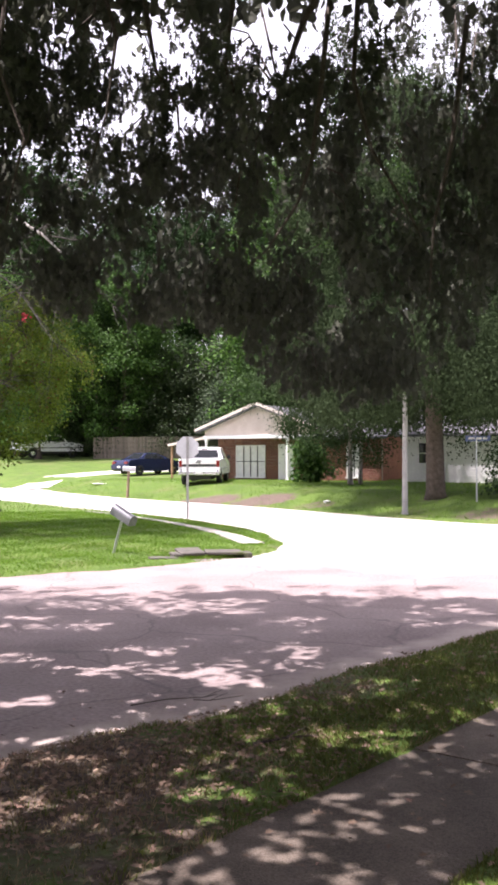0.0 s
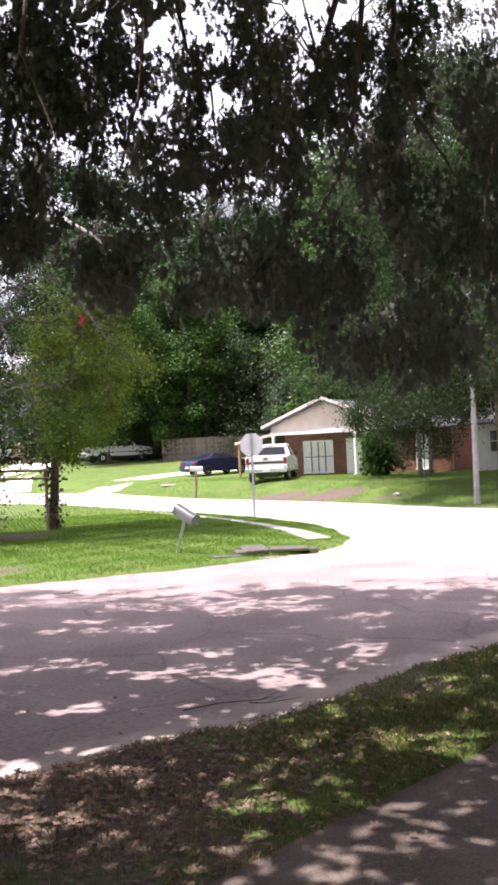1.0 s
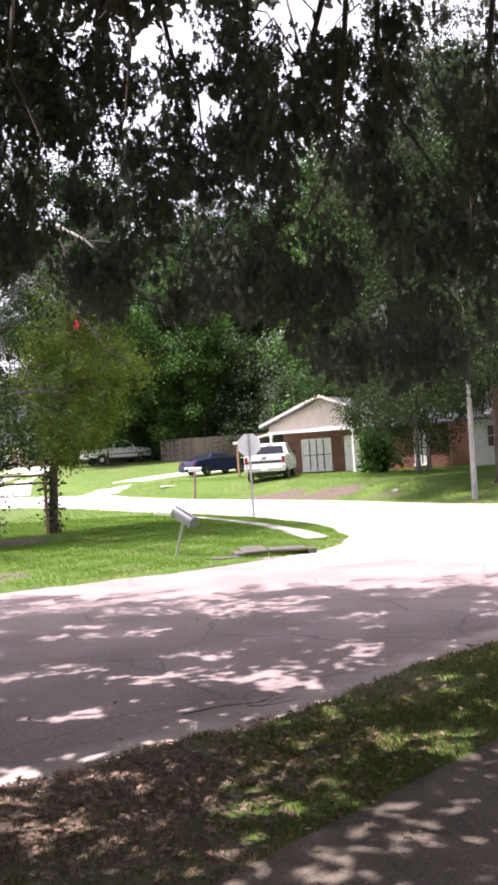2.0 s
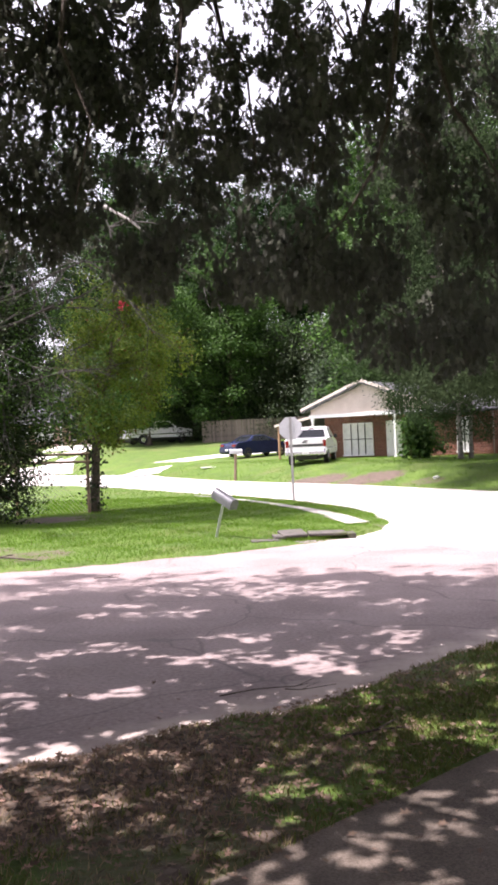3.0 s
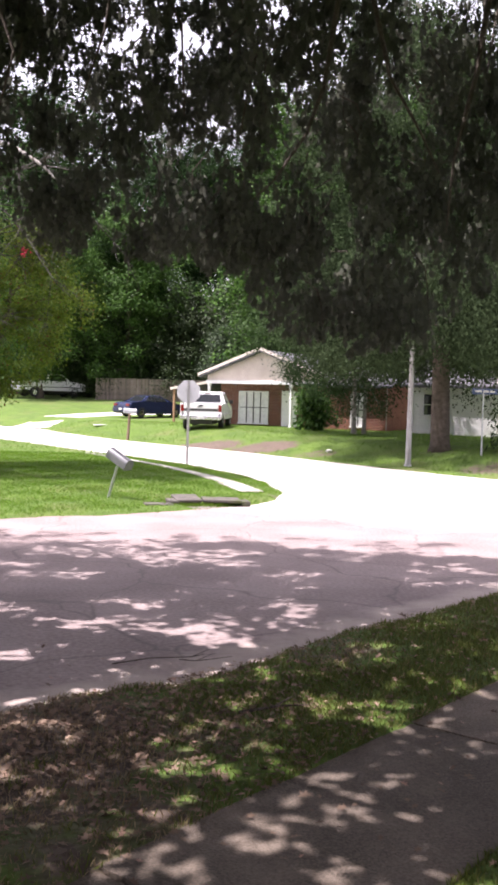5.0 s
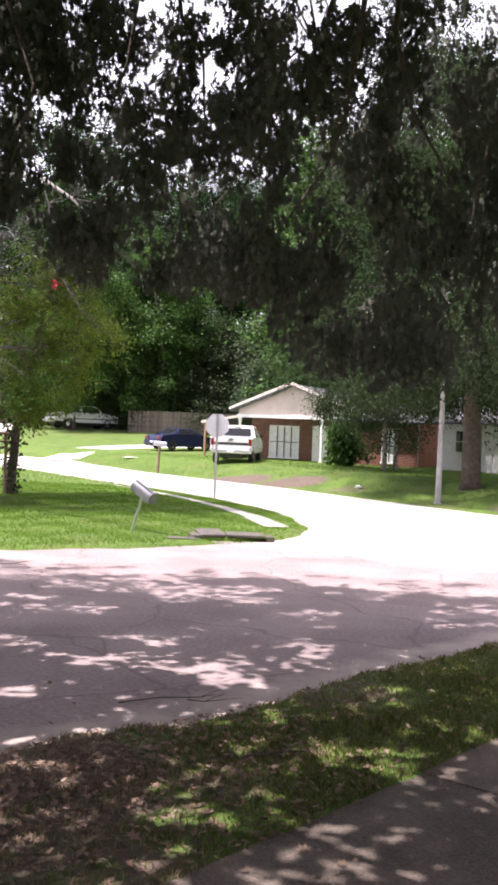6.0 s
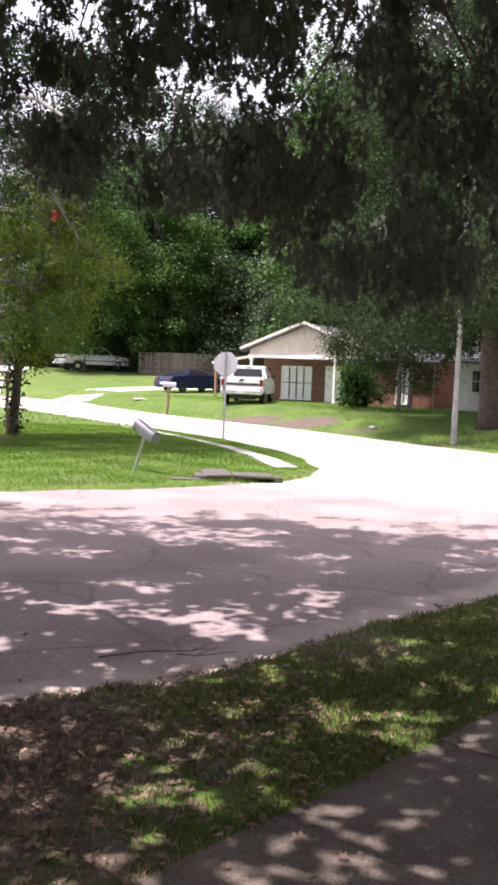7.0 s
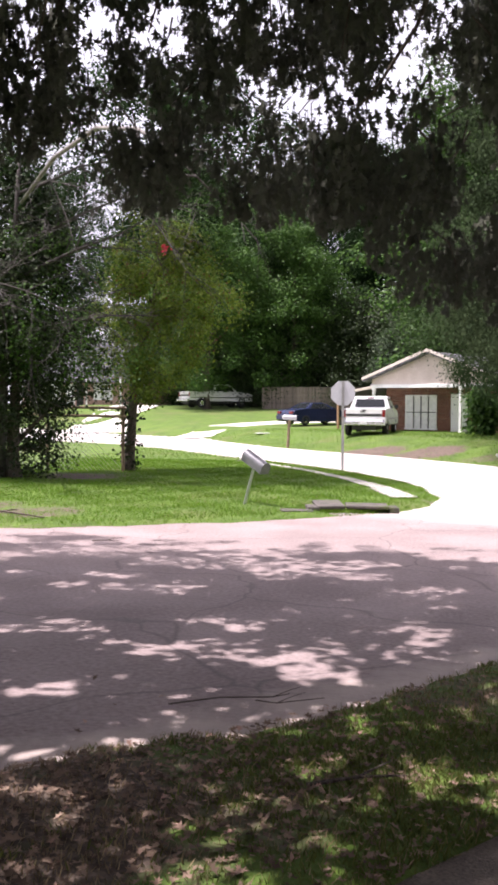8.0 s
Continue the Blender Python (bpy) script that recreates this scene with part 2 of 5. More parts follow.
def box(bm, x0, x1, y0, y1, z0, z1, bevel=0.0, m=None):
    r = bmesh.ops.create_cube(bm, size=1)
    vs = r["verts"]
    for v in vs:
        v.co = Vector((x0 + (v.co.x + 0.5) * (x1 - x0), y0 + (v.co.y + 0.5) * (y1 - y0), z0 + (v.co.z + 0.5) * (z1 - z0)))
    if bevel:
        es = list({e for v in vs for e in v.link_edges})
        r = bmesh.ops.bevel(bm, geom=es, offset=bevel, segments=2, affect="EDGES", profile=0.6)
        vs = list({v for f in r["faces"] for v in f.verts} | {v for v in vs if v.is_valid})
    if m:
        bmesh.ops.transform(bm, matrix=m, verts=vs)
    return vs


def boxed(name, dims, material, parent, label="", bevel=0.01, m=None):
    bm = bmesh.new()
    box(bm, *dims, bevel, m)
    return put(name, bm, material, parent, label)


def tube(bm, pts, radii, sides=8, cap=True):
    """A round tube along points, one radius each."""
    pts = [Vector(p) for p in pts]
    rings = []
    side = None
    for i, p in enumerate(pts):
        d = (pts[min(i + 1, len(pts) - 1)] - pts[max(i - 1, 0)]).normalized()
        if side is None:
            side = d.orthogonal().normalized()
        side = (side - d * side.dot(d)).normalized()
        up = d.cross(side)
        rings.append([bm.verts.new(p + float(radii[i]) * (math.cos(a) * side + math.sin(a) * up)) for a in (2 * math.pi * k / sides for k in range(sides))])
    for a, b in zip(rings, rings[1:]):
        for k in range(sides):
            bm.faces.new((a[k], a[(k + 1) % sides], b[(k + 1) % sides], b[k]))
    if cap:
        bm.faces.new(rings[0][::-1])
        bm.faces.new(rings[-1])


def prism(bm, profile, x0, x1, bevel=0.0):
    """A side outline in (y, z), drawn out across x."""
    a = [bm.verts.new((x0, y, z)) for y, z in profile]
    b = [bm.verts.new((x1, y, z)) for y, z in profile]
    n = len(profile)
    fs = [bm.faces.new(a), bm.faces.new(b[::-1])]
    for i in range(n):
        fs.append(bm.faces.new((a[i], b[i], b[(i + 1) % n], a[(i + 1) % n])))
    if bevel:
        es = list({e for f in fs for e in f.edges})
        bmesh.ops.bevel(bm, geom=es, offset=bevel, segments=2, affect="EDGES", profile=0.6)


def rotations(rng, n, droop=None):
    """n random turns; with droop, the leaf's tip (its +y) hangs within that many radians of straight down."""
    if droop is None:
        q = rng.normal(size=(n, 4))
        q /= np.linalg.norm(q, axis=1)[:, None]
        w, x, y, z = q.T
        return np.stack([np.stack([1 - 2 * (y * y + z * z), 2 * (x * y - z * w), 2 * (x * z + y * w)], -1),
                         np.stack([2 * (x * y + z * w), 1 - 2 * (x * x + z * z), 2 * (y * z - x * w)], -1),
                         np.stack([2 * (x * z - y * w), 2 * (y * z + x * w), 1 - 2 * (x * x + y * y)], -1)], 1)
    az, tip, spin = rng.uniform(0, 6.283, n), np.abs(rng.normal(0, droop, n)), rng.uniform(0, 6.283, n)
    down = np.stack([np.sin(tip) * np.cos(az), np.sin(tip) * np.sin(az), -np.cos(tip)], -1)
    any_ = np.stack([np.cos(spin), np.sin(spin), np.zeros(n)], -1)
    nrm = np.cross(down, any_)
    nrm /= np.linalg.norm(nrm, axis=1)[:, None] + 1e-9
    return np.stack([np.cross(down, nrm), down, nrm], -1)


# leaf outlines, one unit long, tip at +y: centre fans
SIMPLE = (np.array([(0, 0, 0), (0.24, 0.45, 0.06), (0, 1, 0), (-0.24, 0.45, 0.06)]), np.array([(0, 1, 2), (0, 2, 3)]))
BROAD = (np.array([(0, 0, 0), (0.36, 0.4, 0.08), (0.2, 0.85, 0.02), (0, 1, -0.05), (-0.2, 0.85, 0.02), (-0.36, 0.4, 0.08)]),
         np.array([(0, 1, 2), (0, 2, 3), (0, 3, 4), (0, 4, 5)]))
LOBED = (np.array([(0, 0, 0), (0.10, 0.28, 0), (0.34, 0.40, 0.07), (0.10, 0.50, 0), (0.30, 0.78, 0.05), (0.07, 0.72, 0), (0, 1.0, -0.06),
                   (-0.07, 0.72, 0), (-0.30, 0.78, 0.05), (-0.10, 0.50, 0), (-0.34, 0.40, 0.07), (-0.10, 0.28, 0)]),
         np.array([(0, 1, 11), (1, 2, 3), (1, 3, 9), (1, 9, 11), (9, 10, 11), (3, 4, 5), (3, 5, 7), (3, 7, 9), (7, 8, 9), (5, 6, 7)]))
BLADE = (np.array([(-0.06, 0, 0), (0.06, 0, 0), (0.05, 0.55, 0.06), (0, 1, 0.22)]), np.array([(0, 1, 2), (0, 2, 3)]))


OVAL = (np.array([(0, 0, 0), (0.34, 0.48, 0.05), (0, 1, -0.04), (-0.34, 0.48, 0.05)]), np.array([(0, 1, 2), (0, 2, 3)]))


def facing(rng, want, loose=0.55):
    """Turns for leaves whose upper face looks roughly the wanted way, tips hanging a little."""
    n = len(want)
    nrm = want + rng.normal(0, loose, (n, 3))
    nrm /= np.linalg.norm(nrm, axis=1)[:, None] + 1e-9
    tip = rng.normal(0, 0.7, (n, 3)) + np.array((0, 0, -0.5))
    tip -= nrm * (tip * nrm).sum(1)[:, None]
    tip /= np.linalg.norm(tip, axis=1)[:, None] + 1e-9
    return np.stack([np.cross(tip, nrm), tip, nrm], -1)


def leaves(shape, at, turns, sizes):
    v, f = shape
    n, k = len(at), len(v)
    vs = np.einsum("nij,kj->nki", turns, v) * np.asarray(sizes)[:, None, None] + np.asarray(at)[:, None, :]
    fs = (f[None] + (np.arange(n) * k)[:, None, None]).reshape(-1, 3)
    return vs.reshape(-1, 3), fs


def crown_points(rng, n_clump, per, radius, height, base, clump, squash=0.75, lean=(0, 0)):
    """Points of a crown: clumps over the outer part of a lumpy egg, each a ragged ball of leaves."""
    u = rng.normal(size=(n_clump, 3))
    u /= np.linalg.norm(u, axis=1)[:, None]
    r = rng.uniform(0.25, 1.0, n_clump) ** 0.5
    lump = 1 + 0.22 * np.sin(3 * u[:, 0] + 5 * u[:, 2]) + 0.16 * np.sin(7 * u[:, 1] + 4 * u[:, 2] + 1)
    c = u * (r * lump)[:, None]
    taper = 1 - 0.35 * np.clip(c[:, 2], 0, 1)
    c = np.stack([c[:, 0] * radius * taper + lean[0], c[:, 1] * radius * taper + lean[1], base + height / 2 + c[:, 2] * height / 2], -1)
    size = clump * rng.uniform(0.6, 1.3, n_clump)
    d = rng.normal(size=(n_clump, per, 3)) * 0.5
    d[:, :, 2] *= squash
    pts = c[:, None, :] + d * size[:, None, None]
    return pts.reshape(-1, 3), c


def tree(name, at, label, rng, trunk_r, crown_r, crown_h, base, leaf_mat, bark, clumps=160, per=55, clump=1.1, leaf=0.34, shape=BROAD, lean=(0, 0), turn=0.0, droop=None, limbs=9):
    t = thing(name, at, label, "shrub" if name == "bush" else "tree", turn=turn)
    pts, c = crown_points(rng, clumps, per, crown_r, crown_h, base, clump, lean=lean)
    if droop is None:  # leaves spread to the light over each clump
        out = pts - np.repeat(c, per, 0)
        out /= np.linalg.norm(out, axis=1)[:, None] + 1e-9
        turns = facing(rng, out * 0.9 + np.array((0, 0, 0.75)))
    else:
        turns = rotations(rng, len(pts), droop)
    v, f = leaves(shape, pts, turns, leaf * rng.uniform(0.6, 1.3, len(pts)))
    sheet("crown", v, f, leaf_mat, t)
    bm = bmesh.new()
    top = Vector((lean[0] * 0.8, lean[1] * 0.8, base + crown_h * 0.7))
    fork = Vector((lean[0] * 0.15, lean[1] * 0.15, base + crown_h * 0.08))
    tube(bm, [(0, 0, -0.15), (0, 0, 0.25), fork * 0.5, fork, (fork + top) / 2 + Vector((0.2, -0.1, 0)), top], [trunk_r * 1.45, trunk_r * 1.1, trunk_r * 0.95, trunk_r * 0.85, trunk_r * 0.5, trunk_r * 0.12], 10)
    put("trunk", bm, bark, t, smooth=True)
    pick = rng.permutation(len(c))[:limbs]
    for i in pick:
        bm = bmesh.new()
        e = Vector(c[i])
        s = fork.lerp(top, float(np.clip((e.z - fork.z) / max(top.z - fork.z, 0.1) - 0.25, 0, 0.8)))
        mid = s.lerp(e, 0.5) + Vector((0, 0, 0.25 * (e - s).length * 0.4))
        tube(bm, [s, mid, e], [trunk_r * 0.4, trunk_r * 0.24, trunk_r * 0.07], 6)
        put("limb", bm, bark, t, smooth=True)
    return t


# ---- the ground ----
ROAD_EDGE = np.array([
    (-60, -30), (-12, -0.6), (-4, 4.7), (-1.5, 6.1), (-0.4, 7.1), (0.67, 8.2), (1.9, 9.7), (3.4, 11.3), (6, 14.0), (8, 15.9), (9.3, 16.5), (10.8, 15.7), (13, 13), (20, 4), (60, -46),
    (66, -40), (34, -3.9), (20, 13.6), (12.5, 23), (7.6, 29.2), (6, 30.9), (3.3, 34.9), (0.2, 39.5), (-3.7, 44.4), (-6.7, 48.2), (-10.6, 54.0), (-12.6, 57.5), (-17, 61.5), (-24, 66), (-60, 84),
    (-64, 76), (-32, 60), (-20, 53), (-14.2, 48.8), (-11, 44.8), (-8, 40.5), (-5, 36.4), (-2, 32), (-0.1, 28.3), (0.7, 25.8), (1.05, 23.2), (0.9, 21.6), (0.4, 20.4), (-0.3, 19.7), (-1.5, 18.7), (-2.6, 17.9),
    (-4.2, 17.0), (-5.9, 16.3), (-9, 14.7), (-14, 11.5), (-64, -20)])


def smooth(a, b, x):
    t = np.clip((x - a) / (b - a), 0, 1)
    return t * t * (3 - 2 * t)


def road_distance(x, y):
    """Metres to the road's edge, minus on the road."""
    p = np.stack([np.ravel(x), np.ravel(y)], -1)
    best, inside = np.full(len(p), 1e9), np.zeros(len(p), dtype=bool)
    for a, b in zip(ROAD_EDGE, np.roll(ROAD_EDGE, -1, 0)):
        d = b - a
        s = np.clip(((p - a) @ d) / (d @ d), 0, 1)
        best = np.minimum(best, np.hypot(*(p - a - s[:, None] * d).T))
        cross = (a[1] > p[:, 1]) != (b[1] > p[:, 1])
        with np.errstate(divide="ignore", invalid="ignore"):
            inside ^= cross & (p[:, 0] < d[0] * (p[:, 1] - a[1]) / (d[1] if d[1] else 1e-9) + a[0])
    return np.where(inside, -best, best).reshape(np.shape(x))


WALK_A, WALK_U, WALK_N, WALK_W = np.array((-0.26, 3.9)), np.array((0.614, 0.789)), np.array((0.789, -0.614)), 1.36


def lie(x, y):
    """The broad lie of the land: the near yard and the lots over the road stand higher than the road."""
    x, y = np.asarray(x, dtype=float), np.asarray(y, dtype=float)
    near = (x - WALK_A[0]) * WALK_N[0] + (y - WALK_A[1]) * WALK_N[1]
    s = (x - 0.2) * 0.78 + (y - 39.5) * 0.62
    return 0.26 * np.clip(near - 1.5, 0, 5) * smooth(60, 20, y + np.abs(x)) + 0.60 * smooth(0.0, 4.4, s) + 1.3 * smooth(58, 90, y)


def wobble(x, y):
    return 0.09 * np.sin(1.7 * x + 0.6 * y) * np.sin(1.1 * y - 0.5 * x) + 0.05 * np.sin(5.1 * x - 2 * y) + 0.05 * np.sin(9.7 * y + 6.1 * x)


def verge(x, y):
    """Height of the lawn above the lie of the land: it drops under the road's surface."""
    d = road_distance(x, y) + wobble(x, y) * (0.35 + 0.65 * smooth(20, 15, y)) * smooth(120, 30, np.abs(x) + np.abs(y))
    return -0.07 + 0.12 * smooth(-0.3, 0.35, d)


def ground_z(x, y):
    return float(lie(x, y) + verge(np.array([x]), np.array([y]))[0])


def steps(*runs):
    out = []
    for a, b, s in runs:
        out.extend(np.arange(a, b, s))
    return np.array(out)


def bareness(x, y):
    """Where the turf is worn away."""
    d = road_distance(x, y)
    spots = ((-1.3, 5.5, 2.2, 0.72), (-3.5, 3.6, 2.6, 0.75), (-0.5, 4.4, 1.2, 0.6), (0.15, 5.9, 0.9, 0.5), (1.15, 8.1, 0.8, 0.5), (3.6, 10.6, 0.9, 0.3), (-6.3, 18.4, 1.6, 0.55), (-7.6, 19.4, 1.3, 0.55), (-8.6, 27.2, 2.0, 0.7), (-0.9, 20.6, 0.8, 0.4),
             (-1.9, 42.9, 2.4, 0.9), (0.6, 41.0, 2.2, 0.85), (2.6, 38.0, 1.6, 0.5), (7.8, 31.6, 2.0, 0.55), (6.9, 35.7, 1.3, 0.4), (0.9, 22.3, 0.5, 0.5))
    b = 0.46 * smooth(0.45, 0.0, d) * (y < 17)
    for cx, cy, r, k in spots:
        b = np.maximum(b, k * smooth(r, r * 0.35, np.hypot(x - cx, y - cy)))
    return b


def lay_ground():
    xs = steps((-2400, -400, 400), (-400, -100, 60), (-100, -30, 6), (-30, -12, 0.6), (-12, 10, 0.16), (10, 24, 0.7), (24, 100, 8), (100, 400, 60), (400, 2401, 400))
    ys = steps((-2400, -200, 400), (-200, -20, 20), (-20, 1, 1.0), (1, 26, 0.16), (26, 48, 0.28), (48, 70, 0.6), (70, 130, 4), (130, 400, 40), (400, 2401, 400))
    X, Y = np.meshgrid(xs, ys)
    Z = lie(X, Y) + verge(X, Y) + 0.012 * np.sin(3.1 * X) * np.sin(2.7 * Y)
    slab = (X - WALK_A[0]) * WALK_N[0] + (Y - WALK_A[1]) * WALK_N[1]
    Z -= 0.05 * smooth(-0.08, 0.06, slab) * smooth(WALK_W + 0.08, WALK_W - 0.06, slab) * (Y < 16) * (X < 9)
    Z -= 0.11 * smooth(0.7, 0.4, np.hypot((X + 0.42) * 0.8, (Y - 19.75) * 2.2))
    ny, nx = X.shape
    idx = np.arange(nx * ny).reshape(ny, nx)
    f = np.stack([idx[:-1, :-1], idx[:-1, 1:], idx[1:, 1:], idx[1:, :-1]], -1).reshape(-1, 4)
    g = sheet("ground", np.stack([X, Y, Z], -1).reshape(-1, 3), f, GROUND, smooth=True)
    at = g.data.attributes.new("bare", "FLOAT", "POINT")
    at.data.foreach_set("value", bareness(X, Y).astype(np.float32).ravel())
    tagged(g, "mown green lawns with worn earth patches beside the streets", "ground", kind="structure")
    on = (road_distance(X, Y) < 0.9)
    keep = on[:-1, :-1] | on[:-1, 1:] | on[1:, 1:] | on[1:, :-1]
    f = f[keep.ravel()]
    used, inv = np.unique(f, return_inverse=True)
    R = np.stack([X, Y, lie(X, Y)], -1).reshape(-1, 3)[used]
    r = sheet("road", R, inv.reshape(-1, 4), ROAD, smooth=True)
    at = r.data.attributes.new("pale", "FLOAT", "POINT")
    at.data.foreach_set("value", smooth(18.5, 21.5, R[:, 1] + 0.45 * R[:, 0]).astype(np.float32))
    near = R[:, 1] - 0.93 * R[:, 0] < 12.5
    at = r.data.attributes.new("grit", "FLOAT", "POINT")
    at.data.foreach_set("value", (0.8 * smooth(-0.9, -0.1, road_distance(R[:, 0], R[:, 1])) * near).astype(np.float32))
    tagged(r, "pale worn asphalt street meeting a cross street, cracked", "road", kind="structure")
    return g, r


lay_ground()


def lay_sidewalk():
    """The near sidewalk, slab by slab."""
    w = thing("pavement", (WALK_A[0], WALK_A[1], 0), "grey concrete sidewalk of broad slabs along the verge", "sidewalk", kind="structure", turn=math.degrees(math.atan2(-WALK_U[0], WALK_U[1])))
    bm = bmesh.new()
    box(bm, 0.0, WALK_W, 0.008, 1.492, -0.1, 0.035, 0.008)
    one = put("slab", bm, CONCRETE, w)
    one.location = (0, -9.03, 0)
    for k in range(1, 13):
        s = new("slab", one.data)
        s.parent = w
        s.matrix_basis = pose(0.0, -9.03 + 1.5 * k, 0.012 * math.sin(k * 2.3), 0.25 * math.sin(k * 1.7), 0.3 * math.cos(k * 2.9), 0)
    return w


lay_sidewalk()


def lay_strip():
    """The far sidewalk, half grown over by the lawn."""
    line = [Vector(p) for p in ((0.55, 22.9), (-0.10, 25.2), (-0.97, 27.4), (-2.0, 29.6), (-3.2, 31.9), (-4.5, 34.0), (-5.9, 36.1))]
    w = thing("pavement", (0, 0, 0), "narrow pale concrete sidewalk half overgrown by the lawn", "sidewalk", kind="structure")
    for a, b, wd in zip(line, line[1:], (0.56, 0.42, 0.32, 0.24, 0.18, 0.15)):
        d = b - a
        bm = bmesh.new()
        box(bm, -wd, 0.0, 0.01, d.length - 0.01, -0.08, 0.075, 0.01)
        s = put("slab", bm, PALE_CONCRETE, w)
        s.matrix_basis = pose(a.x, a.y, 0, 0, 0, math.degrees(math.atan2(-d.x, d.y)))


lay_strip()


def lay_drain():
    t = thing("storm_drain", (-0.72, 19.98, 0.0), "broken concrete street drain inlet with a dark mouth", "drain", turn=10)
    boxed("top_slab", (-0.55, -0.02, -0.05, 0.85, 0.085, 0.145), DRAIN_STONE, t, bevel=0.02, m=pose(0, 0, 0, 2, -1, 3))
    boxed("top_slab", (0.0, 0.80, -0.06, 0.75, 0.09, 0.145), DRAIN_STONE, t, bevel=0.02, m=pose(0, 0, 0, -1, 1, -3))
    # back panel and sill: the hollow's shade is put into their colour
    boxed("mouth", (-0.5, 0.82, 0.40, 0.46, -0.12, 0.084), DARK_HOLE, t, "back panel of the mouth, darkened for the hollow's shade", bevel=0.005)
    boxed("sill", (-0.5, 0.82, 0.0, 0.40, -0.12, 0.006), DARK_HOLE, t, "sill of the mouth, darkened for the hollow's shade", bevel=0.005)
    boxed("side_block", (-0.72, -0.50, -0.06, 0.5, -0.06, 0.10), DRAIN_STONE, t, bevel=0.03, m=pose(0, 0, 0, 0, 2, 4))
    boxed("side_block", (0.82, 1.0, -0.04, 0.4, -0.06, 0.11), DRAIN_STONE, t, bevel=0.03)
    for k, (x, w, l) in enumerate(((-1.25, 0.6, 0.34), (-1.95, 0.66, 0.28))):
        boxed("apron_slab", (x, x + w, -0.34 - 0.3 * k, -0.34 - 0.3 * k + l, -0.08, 0.055), DRAIN_STONE, t, bevel=0.02, m=pose(0, 0, 0, 2, 2 - 3 * k, 6))


lay_drain()


def ribbon(name, line, width, material, label, lift=0.062):
    line = [Vector(p) for p in line]
    vs, fs = [], []
    for i, p in enumerate(line):
        d = (line[min(i + 1, len(line) - 1)] - line[max(i - 1, 0)]).normalized()
        n = Vector((d.y, -d.x))
        for k in (-0.5, -0.2, 0.2, 0.5):
            q = p + n * width * k
            vs.append((q.x, q.y, float(lie(q.x, q.y)) + lift))
    for i in range(len(line) - 1):
        for k in range(3):
            a = i * 4 + k
            fs.append((a, a + 1, a + 5, a + 4))
    r = sheet(name, vs, fs, material, smooth=True)
    tagged(r, label, "driveway", kind="structure")
    return r


ribbon("driveway", [(-13.0, 57.0), (-12.6, 59.5), (-11.9, 62.0), (-10.6, 64.5), (-8.6, 66.8), (-6.0, 68.0), (-3, 68.6)], 2.6, PALE_CONCRETE, "pale concrete driveway curving up to the dark car")
ribbon("driveway", [(-21, 63.5), (-22, 67), (-23, 71), (-23.5, 75), (-24, 79), (-24.5, 83), (-25, 86)], 4.0, PALE_CONCRETE, "wide pale driveway of the pink brick house")


# ---- street furniture ----
def stop_sign():
    t = thing("stop_sign", (-1.98, 32.5, ground_z(-1.98, 32.5) - 0.02), "octagonal stop sign on a steel post, bare metal back showing", "road sign", turn=4)
    bm = bmesh.new()
    box(bm, -0.04, 0.04, -0.02, -0.012, -0.3, 2.86, 0.0)
    box(bm, -0.04, -0.033, -0.02, 0.014, -0.3, 2.86, 0.0)
    box(bm, 0.033, 0.04, -0.02, 0.014, -0.3, 2.86, 0.0)
    put("post", bm, POLE, t)
    bm = bmesh.new()
    r = 0.75 / 2 / math.cos(math.pi / 8)
    ring = [(r * math.cos(math.pi / 8 + k * math.pi / 4), r * math.sin(math.pi / 8 + k * math.pi / 4)) for k in range(8)]
    a = [bm.verts.new((x, 0.014, 2.475 + z)) for x, z in ring]
    b = [bm.verts.new((x, 0.020, 2.475 + z)) for x, z in ring]
    bm.faces.new(a), bm.faces.new(b[::-1])
    for k in range(8):
        bm.faces.new((a[k], a[(k + 1) % 8], b[(k + 1) % 8], b[k]))
    put("blade", bm, SIGN_BACK, t, "bare aluminium back of the octagon")
    for z in (2.25, 2.70):
        bm = bmesh.new()
        bmesh.ops.create_cone(bm, cap_ends=True, segments=8, radius1=0.012, radius2=0.012, depth=0.02, matrix=Matrix.Translation((0, -0.024, z)) @ pose(0, 0, 0, 90))
        put("bolt", bm, STEEL, t)


stop_sign()


